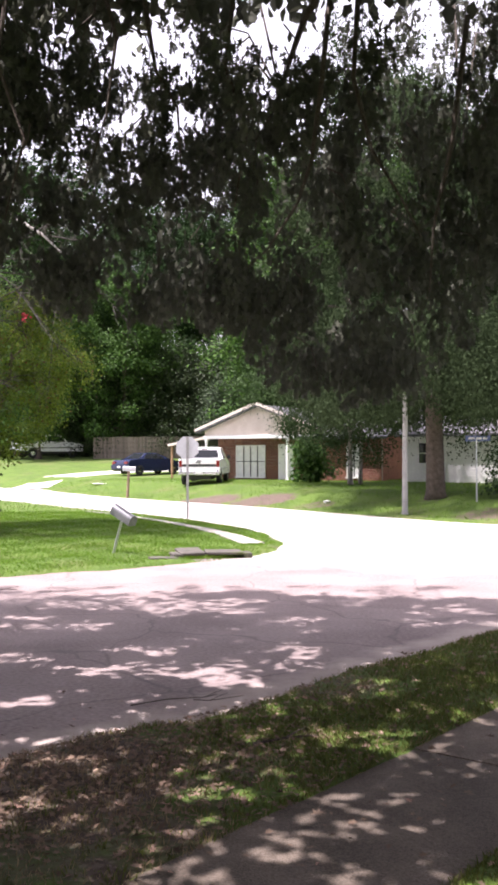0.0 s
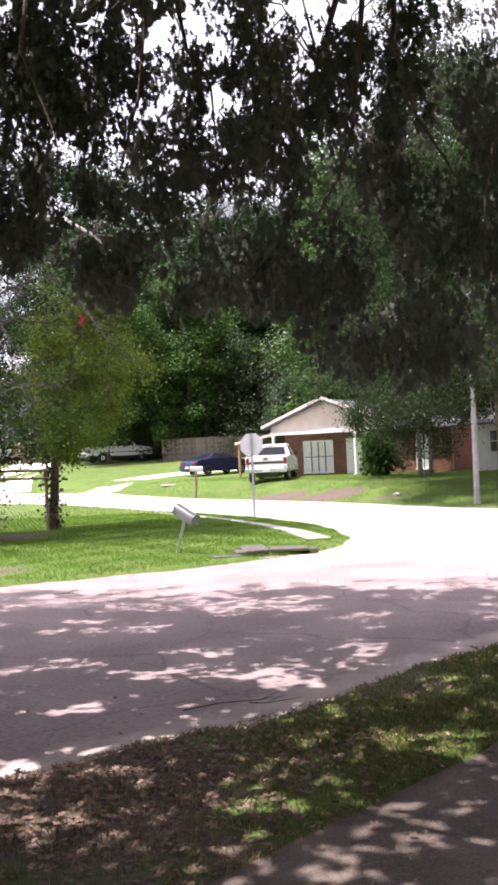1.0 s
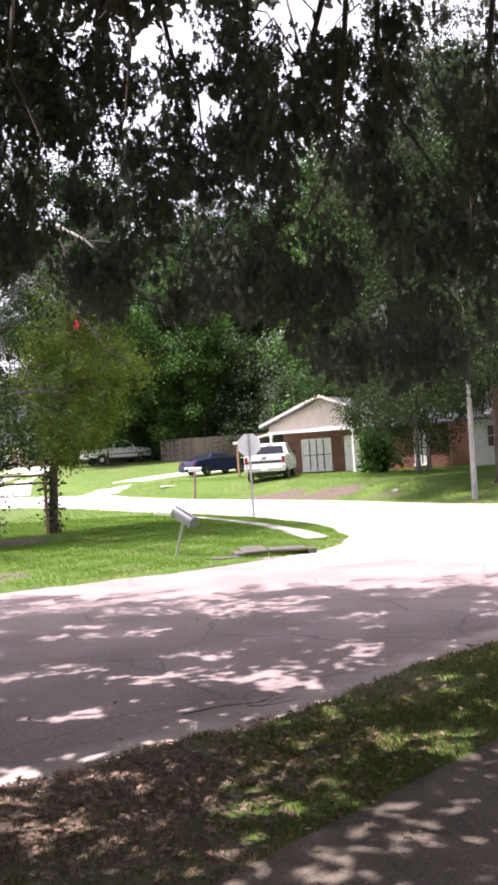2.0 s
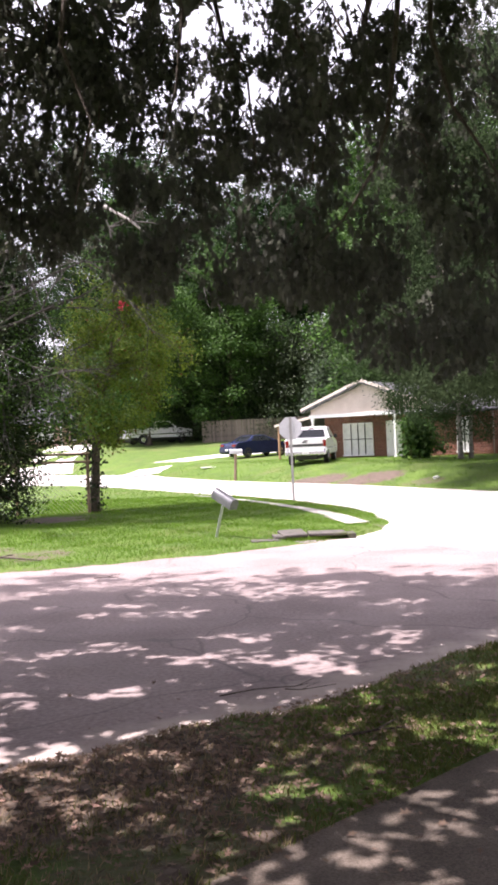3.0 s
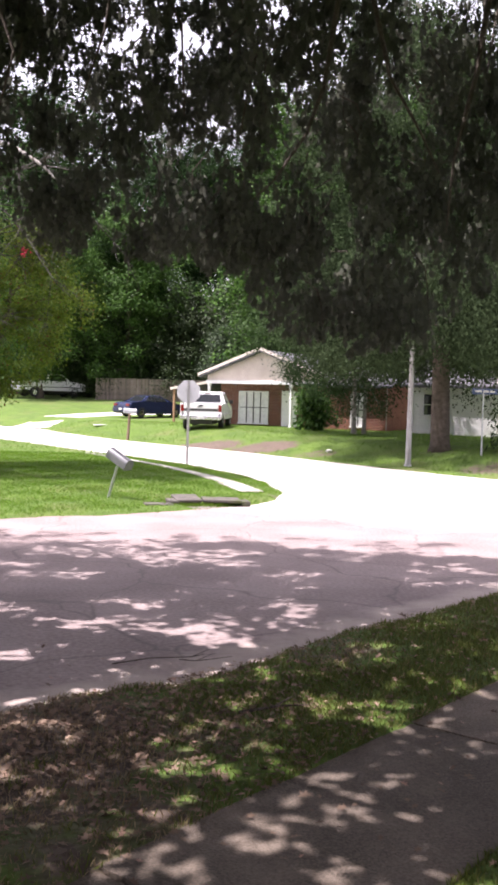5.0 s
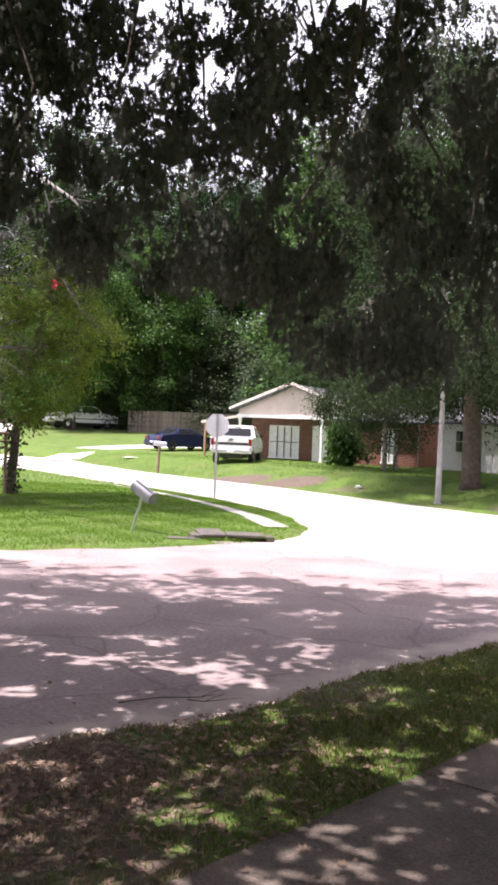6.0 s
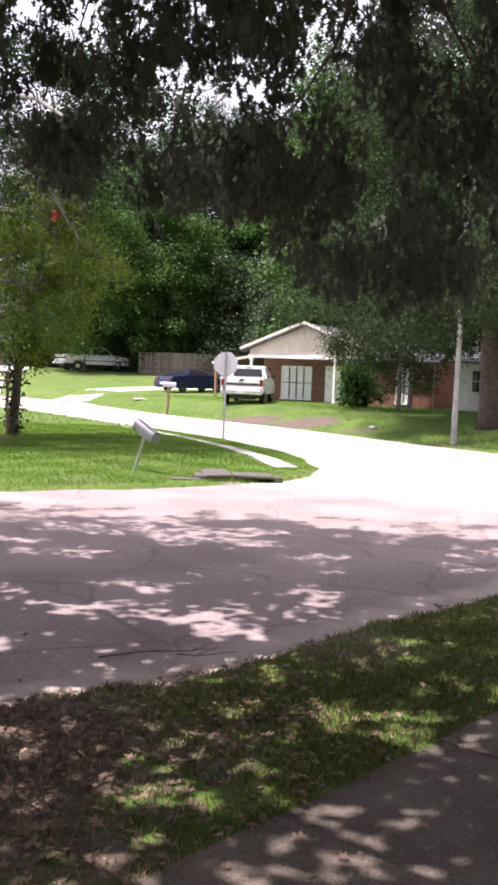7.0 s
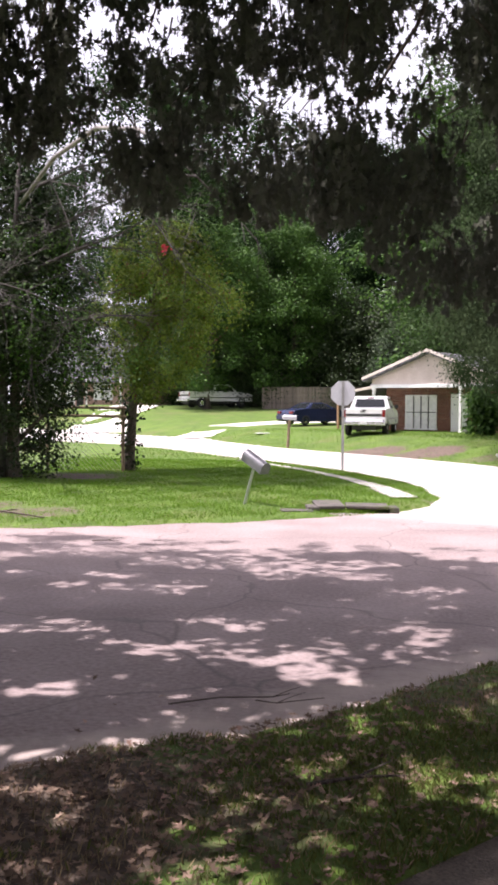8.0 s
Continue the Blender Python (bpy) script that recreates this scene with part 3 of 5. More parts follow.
def mailbox(at, label, turn, lean, post_h, post_r, post_mat, box_mat, box_turn=0.0, box_pitch=0.0):
    """A tin mailbox with an arched top on a post; lean tips the whole in degrees towards +x."""
    t = thing("mailbox", at, label, "mailbox")
    t.matrix_basis = pose(*at, 0, lean, turn)
    bm = bmesh.new()
    tube(bm, [(0, 0, -0.3), (0, 0, 0.1), (0, 0, post_h)], [post_r, post_r, post_r * 0.96], 8)
    put("post", bm, post_mat, t)
    w, h, l = 0.11, 0.12, 0.30
    m = Matrix.Translation((0, 0, post_h)) @ pose(0, 0, 0, 0, box_pitch, box_turn)
    arch = [(-w, 0)] + [(-w * math.cos(a), h + w * math.sin(a)) for a in (math.pi * k / 10 for k in range(11))] + [(w, 0)]
    bm = bmesh.new()
    rings = [[bm.verts.new(m @ Vector((s * l, x * g, z * g + 0.01))) for x, z in arch] for s, g in ((-1, 1.0), (-0.97, 1.0), (0.97, 1.0), (1, 1.0))]
    for a, b in zip(rings, rings[1:]):
        for k in range(len(arch)):
            bm.faces.new((a[k], a[(k + 1) % len(arch)], b[(k + 1) % len(arch)], b[k]))
    bm.faces.new(rings[0]), bm.faces.new(rings[-1][::-1])
    body = put("body", bm, box_mat, t)
    bm = bmesh.new()
    lo = [bm.verts.new(m @ Vector((l + 0.004, x * 1.07, z * 1.04 + 0.004))) for x, z in arch]
    hi = [bm.verts.new(m @ Vector((l + 0.022, x * 1.07, z * 1.04 + 0.004))) for x, z in arch]
    bm.faces.new(lo), bm.faces.new(hi[::-1])
    for k in range(len(arch)):
        bm.faces.new((lo[k], lo[(k + 1) % len(arch)], hi[(k + 1) % len(arch)], hi[k]))
    put("door", bm, box_mat, t, "arched front flap")
    bm = bmesh.new()
    box(bm, -0.02, 0.02, -0.03, 0.03, -0.02, 0.012, 0.004, m)
    put("bracket", bm, post_mat, t)
    return t


mailbox((-2.79, 20.7, ground_z(-2.79, 20.7)), "dented grey tin mailbox leaning on a thin metal post", -38, 20, 0.80, 0.030, STEEL, MAIL_GREY, 0, 4)
mailbox((-5.95, 47.5, ground_z(-5.95, 47.5)), "pale tin mailbox on a brown wooden post by the far lawn", 20, 3, 1.28, 0.07, POST_WOOD, STEEL, -10, 0)


def street_light():
    t = thing("utility_pole", (5.45, 33.4, ground_z(5.45, 33.4) - 0.02), "slim grey wooden utility pole with a small brace", "pole")
    bm = bmesh.new()
    tube(bm, [(0, 0, -0.2), (0, 0, 0.15), (0.03, 0, 4.3), (0.05, 0, 7.1)], [0.105, 0.10, 0.082, 0.066], 12)
    put("pole", bm, POLE, t, smooth=True)
    bm = bmesh.new()
    tube(bm, [(0, 0, 4.15), (-0.10, 0, 4.45), (-0.16, 0, 4.62)], [0.03, 0.025, 0.02], 6)
    put("brace", bm, POLE, t)
    bm = bmesh.new()
    tube(bm, [(0.05, 0, 7.0), (0.05, 0, 7.16)], [0.09, 0.07], 10)
    put("cap", bm, STEEL, t)
    bm = bmesh.new()
    tube(bm, [(0, 0, 0.0), (0, 0, 0.08)], [0.15, 0.13], 12)
    put("collar", bm, POLE, t)


street_light()


def name_sign():
    t = thing("street_name_sign", (8.05, 34.0, ground_z(8.05, 34.0) - 0.02), "street name post with a dull blue blade", "road sign", turn=-12)
    bm = bmesh.new()
    tube(bm, [(0, 0, -0.2), (0, 0, 2.2)], [0.03, 0.03], 8)
    put("post", bm, STEEL, t)
    boxed("blade", (-0.38, 0.50, -0.006, 0.006, 2.13, 2.33), SIGN_BLUE, t, "dull blue name blade", bevel=0.003)
    for k, (x, w) in enumerate(((-0.28, 0.22), (0.0, 0.18), (0.22, 0.16))):
        boxed("lettering_bar", (x, x + w, -0.010, -0.007, 2.20, 2.27), PLATE, t, "pale unreadable lettering", bevel=0)
    boxed("clamp", (-0.035, 0.035, -0.02, 0.02, 2.08, 2.14), STEEL, t)


name_sign()


# ---- vehicles ----
def wheel(parent, x, y, r, w=0.22):
    bm = bmesh.new()
    prof = [(0.62 * r, -w / 2), (0.92 * r, -w / 2), (r, -w * 0.3), (r, w * 0.3), (0.92 * r, w / 2), (0.62 * r, w / 2)]
    n = 20
    rings = [[bm.verts.new((x + b, y + a * math.cos(q), r + a * math.sin(q))) for a, b in prof] for q in (2 * math.pi * k / n for k in range(n))]
    for i in range(n):
        for k in range(len(prof)):
            bm.faces.new((rings[i][k], rings[i][(k + 1) % len(prof)], rings[(i + 1) % n][(k + 1) % len(prof)], rings[(i + 1) % n][k]))
    wh = put("wheel", bm, RUBBER, parent, smooth=True)
    bm = bmesh.new()
    out = 1 if x > 0 else -1
    bmesh.ops.create_cone(bm, cap_ends=True, segments=16, radius1=0.62 * r, radius2=0.5 * r, depth=w * 0.7, matrix=Matrix.Translation((x + out * 0.02, y, r)) @ pose(0, 0, 0, 0, 90 * out, 0))
    put("rim", bm, CHROME, wh, "bright metal rim")
    return wh


def cabin(name, parent, mat, y, z, half, half_top):
    """A cab: outline in (y, z) drawn across, its upper part drawn in."""
    bm = bmesh.new()
    prism(bm, list(zip(y, z)), -half, half, 0.035)
    z0, z1 = 1.18 if half > 0.9 else 0.95, max(z)
    for v in bm.verts:
        if v.co.z > z0:
            k = (v.co.z - z0) / (z1 - z0)
            v.co.x *= 1 - k * (1 - half_top / half)
    return put(name, bm, mat, parent)


def panel(name, parent, mat, pts, label="", thick=0.012):
    """A flat pane by its corners, with a little thickness."""
    bm = bmesh.new()
    p = [Vector(q) for q in pts]
    n = (p[1] - p[0]).cross(p[2] - p[0]).normalized() * thick
    a, b = [bm.verts.new(q) for q in p], [bm.verts.new(q + n) for q in p]
    bm.faces.new(a), bm.faces.new(b[::-1])
    for k in range(len(p)):
        bm.faces.new((a[k], a[(k + 1) % len(p)], b[(k + 1) % len(p)], b[k]))
    return put(name, bm, mat, parent, label)


def pickup(at, turn, label):
    t = thing("pickup_truck", at, label, "pickup truck", turn=turn)
    cabin("cab", t, TRUCK_WHITE, (2.12, 2.12, 2.26, 2.55, 3.55, 4.10, 5.30, 5.52, 5.55, 5.5), (0.48, 1.20, 1.72, 1.80, 1.79, 1.22, 1.10, 0.98, 0.70, 0.48), 0.95, 0.74)
    for s in (-1, 1):
        bm = bmesh.new()
        prism(bm, [(0.06, 0.58), (0.05, 1.20), (0.12, 1.24), (2.11, 1.24), (2.11, 0.52), (1.55, 0.52), (1.45, 0.78), (1.25, 0.90), (0.95, 0.90), (0.75, 0.78), (0.66, 0.55)], s * 0.90 if s > 0 else -0.98, s * 0.98 if s > 0 else -0.90, 0.015)
        put("bed_side", bm, TRUCK_WHITE, t)
        boxed("tail_light", (s * 0.88 - 0.075, s * 0.88 + 0.075, 0.025, 0.09, 0.86, 1.17), RED_LENS, t, "red tail light", 0.015)
        bm = bmesh.new()
        prism(bm, [(2.36, 1.25), (2.42, 1.66), (3.48, 1.68), (3.86, 1.27)], s * 0.795 - 0.006, s * 0.795 + 0.006)
        for v in bm.verts:
            v.co.x += s * 0.135 * (1.68 - v.co.z) / 0.43
        put("side_window", bm, GLASS, t, "dark side glass")
        boxed("mirror", (s * 1.06 - 0.09, s * 1.06 + 0.09, 3.62, 3.72, 1.22, 1.40), BLACK, t, "black wing mirror", 0.02)
        boxed("trim_strip", (s * 0.982 - 0.006, s * 0.982 + 0.006, 0.12, 5.3, 0.74, 0.80), CHROME, t, bevel=0.002)
        for y in (1.1, 4.55):
            wheel(t, s * 0.84, y, 0.37)
    boxed("tailgate", (-0.81, 0.81, 0.03, 0.10, 0.66, 1.23), TRUCK_WHITE, t, bevel=0.02)
    boxed("tailgate_band", (-0.795, 0.795, 0.018, 0.034, 0.88, 1.00), BLACK, t, "dark trim band", 0.004)
    boxed("badge", (-0.16, 0.06, 0.018, 0.034, 1.06, 1.11), BLACK, t, "small dark badge", 0.003)
    boxed("handle", (-0.10, 0.10, 0.016, 0.034, 1.13, 1.18), BLACK, t, "black tailgate handle", 0.003)
    boxed("bumper", (-0.96, 0.96, -0.16, 0.04, 0.48, 0.67), CHROME, t, "chrome step bumper", 0.03)
    boxed("plate", (-0.16, 0.16, -0.175, -0.162, 0.53, 0.66), PLATE, t, "white number plate", 0.003)
    boxed("bed_floor", (-0.90, 0.90, 0.1, 2.1, 0.60, 0.66), BLACK, t)
    boxed("undercarriage", (-0.55, 0.55, 0.15, 5.2, 0.26, 0.50), BLACK, t, bevel=0.05)
    t.scale = (1.05, 1.05, 1.05)
    panel("rear_window", t, GLASS, [(-0.70, 2.128, 1.30), (0.70, 2.128, 1.30), (0.64, 2.228, 1.66), (-0.64, 2.228, 1.66)], "dark rear glass", -0.02)
    boxed("brake_light", (-0.16, 0.16, 2.24, 2.30, 1.715, 1.755), RED_LENS, t, "high brake light", 0.005)
    return t


def sedan(at, turn, label, mat):
    t = thing("car", at, label, "car", turn=turn)
    cabin("body", t, mat, (0.0, 0.02, 0.15, 0.95, 1.55, 2.45, 3.25, 4.35, 4.55, 4.55, 4.4, 0.12), (0.32, 0.72, 0.92, 0.97, 1.36, 1.38, 0.98, 0.80, 0.62, 0.30, 0.22, 0.22), 0.87, 0.62)
    panel("rear_window", t, GLASS, [(-0.66, 1.00, 1.005), (0.66, 1.00, 1.005), (0.56, 1.48, 1.33), (-0.56, 1.48, 1.33)], "dark rear glass", -0.02)
    panel("windscreen", t, GLASS, [(0.66, 3.15, 1.05), (-0.66, 3.15, 1.05), (-0.57, 2.55, 1.35), (0.57, 2.55, 1.35)], "dark windscreen", -0.02)
    for s in (-1, 1):
        panel("side_window", t, GLASS, [(s * 0.845, 1.25, 1.0), (s * 0.845, 3.05, 1.0), (s * 0.655, 2.45, 1.32), (s * 0.655, 1.62, 1.32)], "dark side glass", 0.02 * s)
        boxed("tail_light", (s * 0.64 - 0.16, s * 0.64 + 0.16, -0.02, 0.08, 0.70, 0.84), RED_LENS, t, "red tail light", 0.02)
        boxed("mirror", (s * 0.92 - 0.08, s * 0.92 + 0.08, 2.9, 2.98, 0.95, 1.07), mat, t, "", 0.02)
        for y in (0.95, 3.65):
            wheel(t, s * 0.78, y, 0.32, 0.2)
    boxed("bumper", (-0.85, 0.85, -0.07, 0.06, 0.34, 0.60), mat, t, "", 0.04)
    boxed("plate", (-0.16, 0.16, -0.085, -0.072, 0.44, 0.57), PLATE, t, "white number plate", 0.003)
    return t


def on_land(x, y, lift=0.045):
    return (x, y, ground_z(x, y) + lift - 0.045)


pickup(on_land(-2.52, 48.4), -3.5, "white pickup truck parked on the lawn, tailgate closed")
sedan((-8.3, 61.9, ground_z(-6.4, 63.4) + 0.03), -46, "dark blue sedan parked before the board fence", CAR_BLUE)
pickup((-19.3, 80.0, ground_z(-19.3, 81) + 0.06), -50, "white work truck parked at the pink brick house")


# ---- houses ----
def window_unit(parent, x0, x1, z0, z1, y, panes=2, curtain=True):
    """A framed window on a wall whose face is at y (outside is -y)."""
    w = boxed("window", (x0, x1, y - 0.015, y + 0.02, z0, z1), CURTAIN if curtain else GLASS, parent, "window hung with white curtains" if curtain else "dark window", 0.0)
    f = 0.06
    bm = bmesh.new()
    box(bm, x0 - f, x1 + f, y - 0.06, y + 0.03, z1, z1 + f, 0.006)
    box(bm, x0 - f, x0, y - 0.06, y + 0.03, z0, z1, 0.006)
    box(bm, x1, x1 + f, y - 0.06, y + 0.03, z0, z1, 0.006)
    put("window_frame", bm, WHITE, w)
    boxed("window_sill", (x0 - 0.1, x1 + 0.1, y - 0.1, y + 0.03, z0 - 0.08, z0), WHITE, w, bevel=0.008)
    for k in range(1, panes):
        x = x0 + (x1 - x0) * k / panes
        boxed("mullion", (x - 0.025, x + 0.025, y - 0.05, y - 0.016, z0, z1), BLACK if curtain else WHITE, w, bevel=0.004)
    boxed("glazing_bar", (x0, x1, y - 0.045, y - 0.017, (z0 + z1) / 2 - 0.02, (z0 + z1) / 2 + 0.02), BLACK if curtain else WHITE, w, bevel=0.003)
    return w


def gable_roof(parent, x0, x1, y0, y1, z, rise, axis, mat, over=0.4, thick=0.12):
    """Two shingled slopes with courses; axis 'y': the ridge runs front to back."""
    rows = 14
    for s in (-1, 1):
        bm = bmesh.new()
        if axis == "y":
            half, mid, run = (x1 - x0) / 2 + over, (x0 + x1) / 2, (y0 - over, y1 + over)
        else:
            half, mid, run = (y1 - y0) / 2 + over, (y0 + y1) / 2, (x0 - over, x1 + over)
        slope = rise / ((half - over))
        for k in range(rows):
            a, b = half * (1 - k / rows), half * (1 - (k + 1.06) / rows)
            b = max(b, 0.0)
            za, zb = z + rise - slope * a, z + rise - slope * b
            n = max(4, int((run[1] - run[0]) / 0.9))
            for j in range(n):
                p, q = run[0] + (run[1] - run[0]) * j / n, run[0] + (run[1] - run[0]) * (j + 0.985) / n
                quad = [(s * a + mid, p, za + 0.02), (s * a + mid, q, za + 0.02), (s * b + mid, q, zb), (s * b + mid, p, zb)]
                low = [(c[0], c[1], c[2] - thick) for c in quad]
                if axis != "y":
                    quad, low = [(c[1], c[0], c[2]) for c in quad], [(c[1], c[0], c[2]) for c in low]
                A, B = [bm.verts.new(c) for c in quad], [bm.verts.new(c) for c in low]
                bm.faces.new(A), bm.faces.new(B[::-1])
                for i in range(4):
                    bm.faces.new((A[i], A[(i + 1) % 4], B[(i + 1) % 4], B[i]))
        put("roof", bm, mat, parent, "grey shingled slope")


def brick_wall(parent, x0, x1, y, z0, z1, mat, name="wall", length=0.24, height=0.085):
    """A wall with its outer face at y towards -y, of courses set in a recessed bed."""
    boxed(name, (x0, x1, y, y + 0.2, z0, z1), MORTAR, parent, bevel=0.0)
    vs, fs = [], []
    rows, k = int((z1 - z0) / height), 0
    for r in range(rows):
        off = (r % 2) * length / 2
        x = x0 - off
        while x < x1:
            a, b = max(x, x0) + 0.005, min(x + length, x1) - 0.005
            if b - a > 0.03:
                c, d, e, g = z0 + r * height + 0.005, z0 + (r + 1) * height - 0.005, y - 0.012, y + 0.01
                vs += [(a, e, c), (b, e, c), (b, e, d), (a, e, d), (a, g, c), (b, g, c), (b, g, d), (a, g, d)]
                fs += [(k, k + 1, k + 2, k + 3), (k + 3, k + 2, k + 6, k + 7), (k, k + 4, k + 5, k + 1), (k, k + 3, k + 7, k + 4), (k + 1, k + 5, k + 6, k + 2)]
                k += 8
            x += length
    w = sheet("brickwork", vs, fs, mat, parent)
    tagged(w, kind="stuff")


MORTAR = surf("mortar", (0.30, 0.26, 0.23), (0.40, 0.35, 0.31), 5, 0.95, 0.3)


def main_house():
    t = thing("house", (-2.55, 55.3, 0.56), "low brick house with a cream sided gable over its porch", "house", turn=-24)
    boxed("slab", (-0.3, 10.4, -0.5, 11, -0.7, 0.02), CONCRETE, t)
    wall_y = 1.3
    brick_wall(t, 0.15, 6.6, wall_y, 0.02, 2.5, BRICK)
    brick_wall(t, 6.6, 10.2, 0.2, 0.02, 2.5, BRICK)
    boxed("wall", (0.15, 0.35, wall_y + 0.2, 10.5, 0.02, 2.5), BRICK, t, bevel=0.0)
    boxed("wall", (9.99, 10.19, 0.41, 10.5, 0.02, 2.5), BRICK, t, bevel=0.0)
    boxed("wall", (0.36, 9.98, 10.3, 10.5, 0.02, 2.5), BRICK, t, bevel=0.0)
    boxed("porch_ceiling", (-0.1, 6.6, -0.05, wall_y + 0.1, 2.5, 2.55), WHITE, t, bevel=0.0)
    boxed("beam", (-0.1, 6.65, -0.12, 0.06, 2.38, 2.56), WHITE, t, "white porch beam")
    # sided gable, board on board
    half, mid, n = 3.3, 3.25, 9
    bm = bmesh.new()
    v = [bm.verts.new(p) for p in ((-0.05, 0.03, 2.56), (6.55, 0.03, 2.56), (6.55, 0.03, 2.95), (3.25, 0.03, 4.25), (-0.05, 0.03, 2.95))]
    bm.faces.new(v)
    put("gable_backing", bm, SIDING, t)
    for k in range(n):
        z0, z1 = 2.56 + k * 0.19, 2.56 + (k + 1) * 0.19
        w = half if z1 <= 2.98 else half * max(0.0, (4.26 - z1) / 1.3)
        if w < 0.1:
            continue
        bm = bmesh.new()
        a = [bm.verts.new(p) for p in ((mid - w, -0.05, z0), (mid + w, -0.05, z0), (mid + w, 0.022, z1), (mid - w, 0.022, z1))]
        b = [bm.verts.new(p) for p in ((mid - w, 0.028, z0), (mid + w, 0.028, z0), (mid + w, 0.028, z1), (mid - w, 0.028, z1))]
        bm.faces.new(a), bm.faces.new(b[::-1])
        for i in range(4):
            bm.faces.new((a[i], a[(i + 1) % 4], b[(i + 1) % 4], b[i]))
        put("siding_board", bm, SIDING, t)
    for s in (-1, 1):
        bm = bmesh.new()
        p = [(mid, 4.38), (mid + s * 3.72, 2.92), (mid + s * 3.72, 2.78), (mid, 4.22)]
        a, b = [bm.verts.new((x, -0.42, z)) for x, z in p], [bm.verts.new((x, -0.36, z)) for x, z in p]
        bm.faces.new(a), bm.faces.new(b[::-1])
        for i in range(4):
            bm.faces.new((a[i], a[(i + 1) % 4], b[(i + 1) % 4], b[i]))
        put("barge_board", bm, SIDING, t)
    gable_roof(t, -0.05, 6.55, 0, 10.4, 2.95, 1.3, "y", ROOF)
    gable_roof(t, 6.0, 10.2, 0.2, 10.4, 2.55, 1.9, "x", ROOF)
    for x in (0.0, 4.9):
        bm = bmesh.new()
        box(bm, x, x + 0.13, -0.09, 0.04, 0.02, 2.38, 0.01)
        box(bm, x - 0.03, x + 0.16, -0.12, 0.07, 0.02, 0.16, 0.01)
        box(bm, x - 0.03, x + 0.16, -0.12, 0.07, 2.26, 2.38, 0.01)
        put("porch_post", bm, WHITE, t, "white porch post")
    window_unit(t, 1.35, 3.05, 0.25, 1.95, wall_y - 0.013, 4)
    d = boxed("door", (3.9, 4.8, wall_y - 0.05, wall_y + 0.02, 0.04, 2.07), WHITE, t, "white front door", 0.01)
    for z0, z1 in ((0.2, 0.85), (1.0, 1.85)):
        for x in (4.02, 4.42):
            boxed("door_panel", (x, x + 0.28, wall_y - 0.062, wall_y - 0.049, z0, z1), WHITE, d, bevel=0.004)
    boxed("door_handle", (3.98, 4.02, wall_y - 0.10, wall_y - 0.05, 0.98, 1.06), STEEL, d, "metal door knob", 0.01)
    window_unit(t, 8.35, 9.05, 0.3, 2.0, 0.187, 2)
    # the lean-to beside the house
    bm = bmesh.new()
    for k in range(8):
        x = -3.4 + k * 0.43
        box(bm, x, x + 0.42, 2.0, 7.5, 2.05 + k * 0.075, 2.11 + k * 0.075)
    put("lean_to_roof", bm, ROOF, t)
    boxed("lean_to_beam", (-3.5, 0.1, 1.92, 2.0, 1.98, 2.12), SIDING, t, "pale timber beam", 0.01, Matrix.Translation((-3.5, 0, 2.0)) @ pose(0, 0, 0, 0, -9.5, 0) @ Matrix.Translation((3.5, 0, -2.0)))
    for x in (-3.35,):
        boxed("lean_to_post", (x, x + 0.12, 2.0, 2.12, -0.3, 2.0), CEDAR, t, "orange cedar post", 0.01)
    boxed("step", (-0.2, 6.4, -0.95, -0.5, -0.6, -0.12), CONCRETE, t, bevel=0.02)


main_house()


def white_house():
    t = thing("house", (7.85, 49.7, 0.5), "white sided house standing beyond the big tree", "house", turn=-32)
    for k in range(16):
        boxed("siding_board", (0, 12, 0.0, 0.035, k * 0.17, k * 0.17 + 0.168), WHITE, t, bevel=0.0,
              m=Matrix.Translation((0, 0, k * 0.17)) @ pose(0, 0, 0, 4, 0, 0) @ Matrix.Translation((0, 0, -k * 0.17)))
    boxed("wall", (0, 12, 0.06, 0.2, -0.6, 2.75), WHITE, t, bevel=0.0)
    boxed("wall", (0, 0.15, 0.2, 8, -0.6, 2.75), WHITE, t, bevel=0.0)
    boxed("wall", (11.85, 12, 0.2, 8, -0.6, 2.75), WHITE, t, bevel=0.0)
    boxed("wall", (0.15, 11.85, 7.85, 8, -0.6, 2.75), WHITE, t, bevel=0.0)
    gable_roof(t, 0, 12, 0, 8, 2.7, 1.7, "x", ROOF)
    window_unit(t, 0.75, 1.45, 1.1, 2.1, -0.02, 1, False)
    window_unit(t, 6.0, 7.2, 0.9, 2.1, -0.02, 2, False)
    boxed("downpipe", (2.1, 2.2, -0.1, -0.02, 0, 2.6), WHITE, t, bevel=0.02)


white_house()


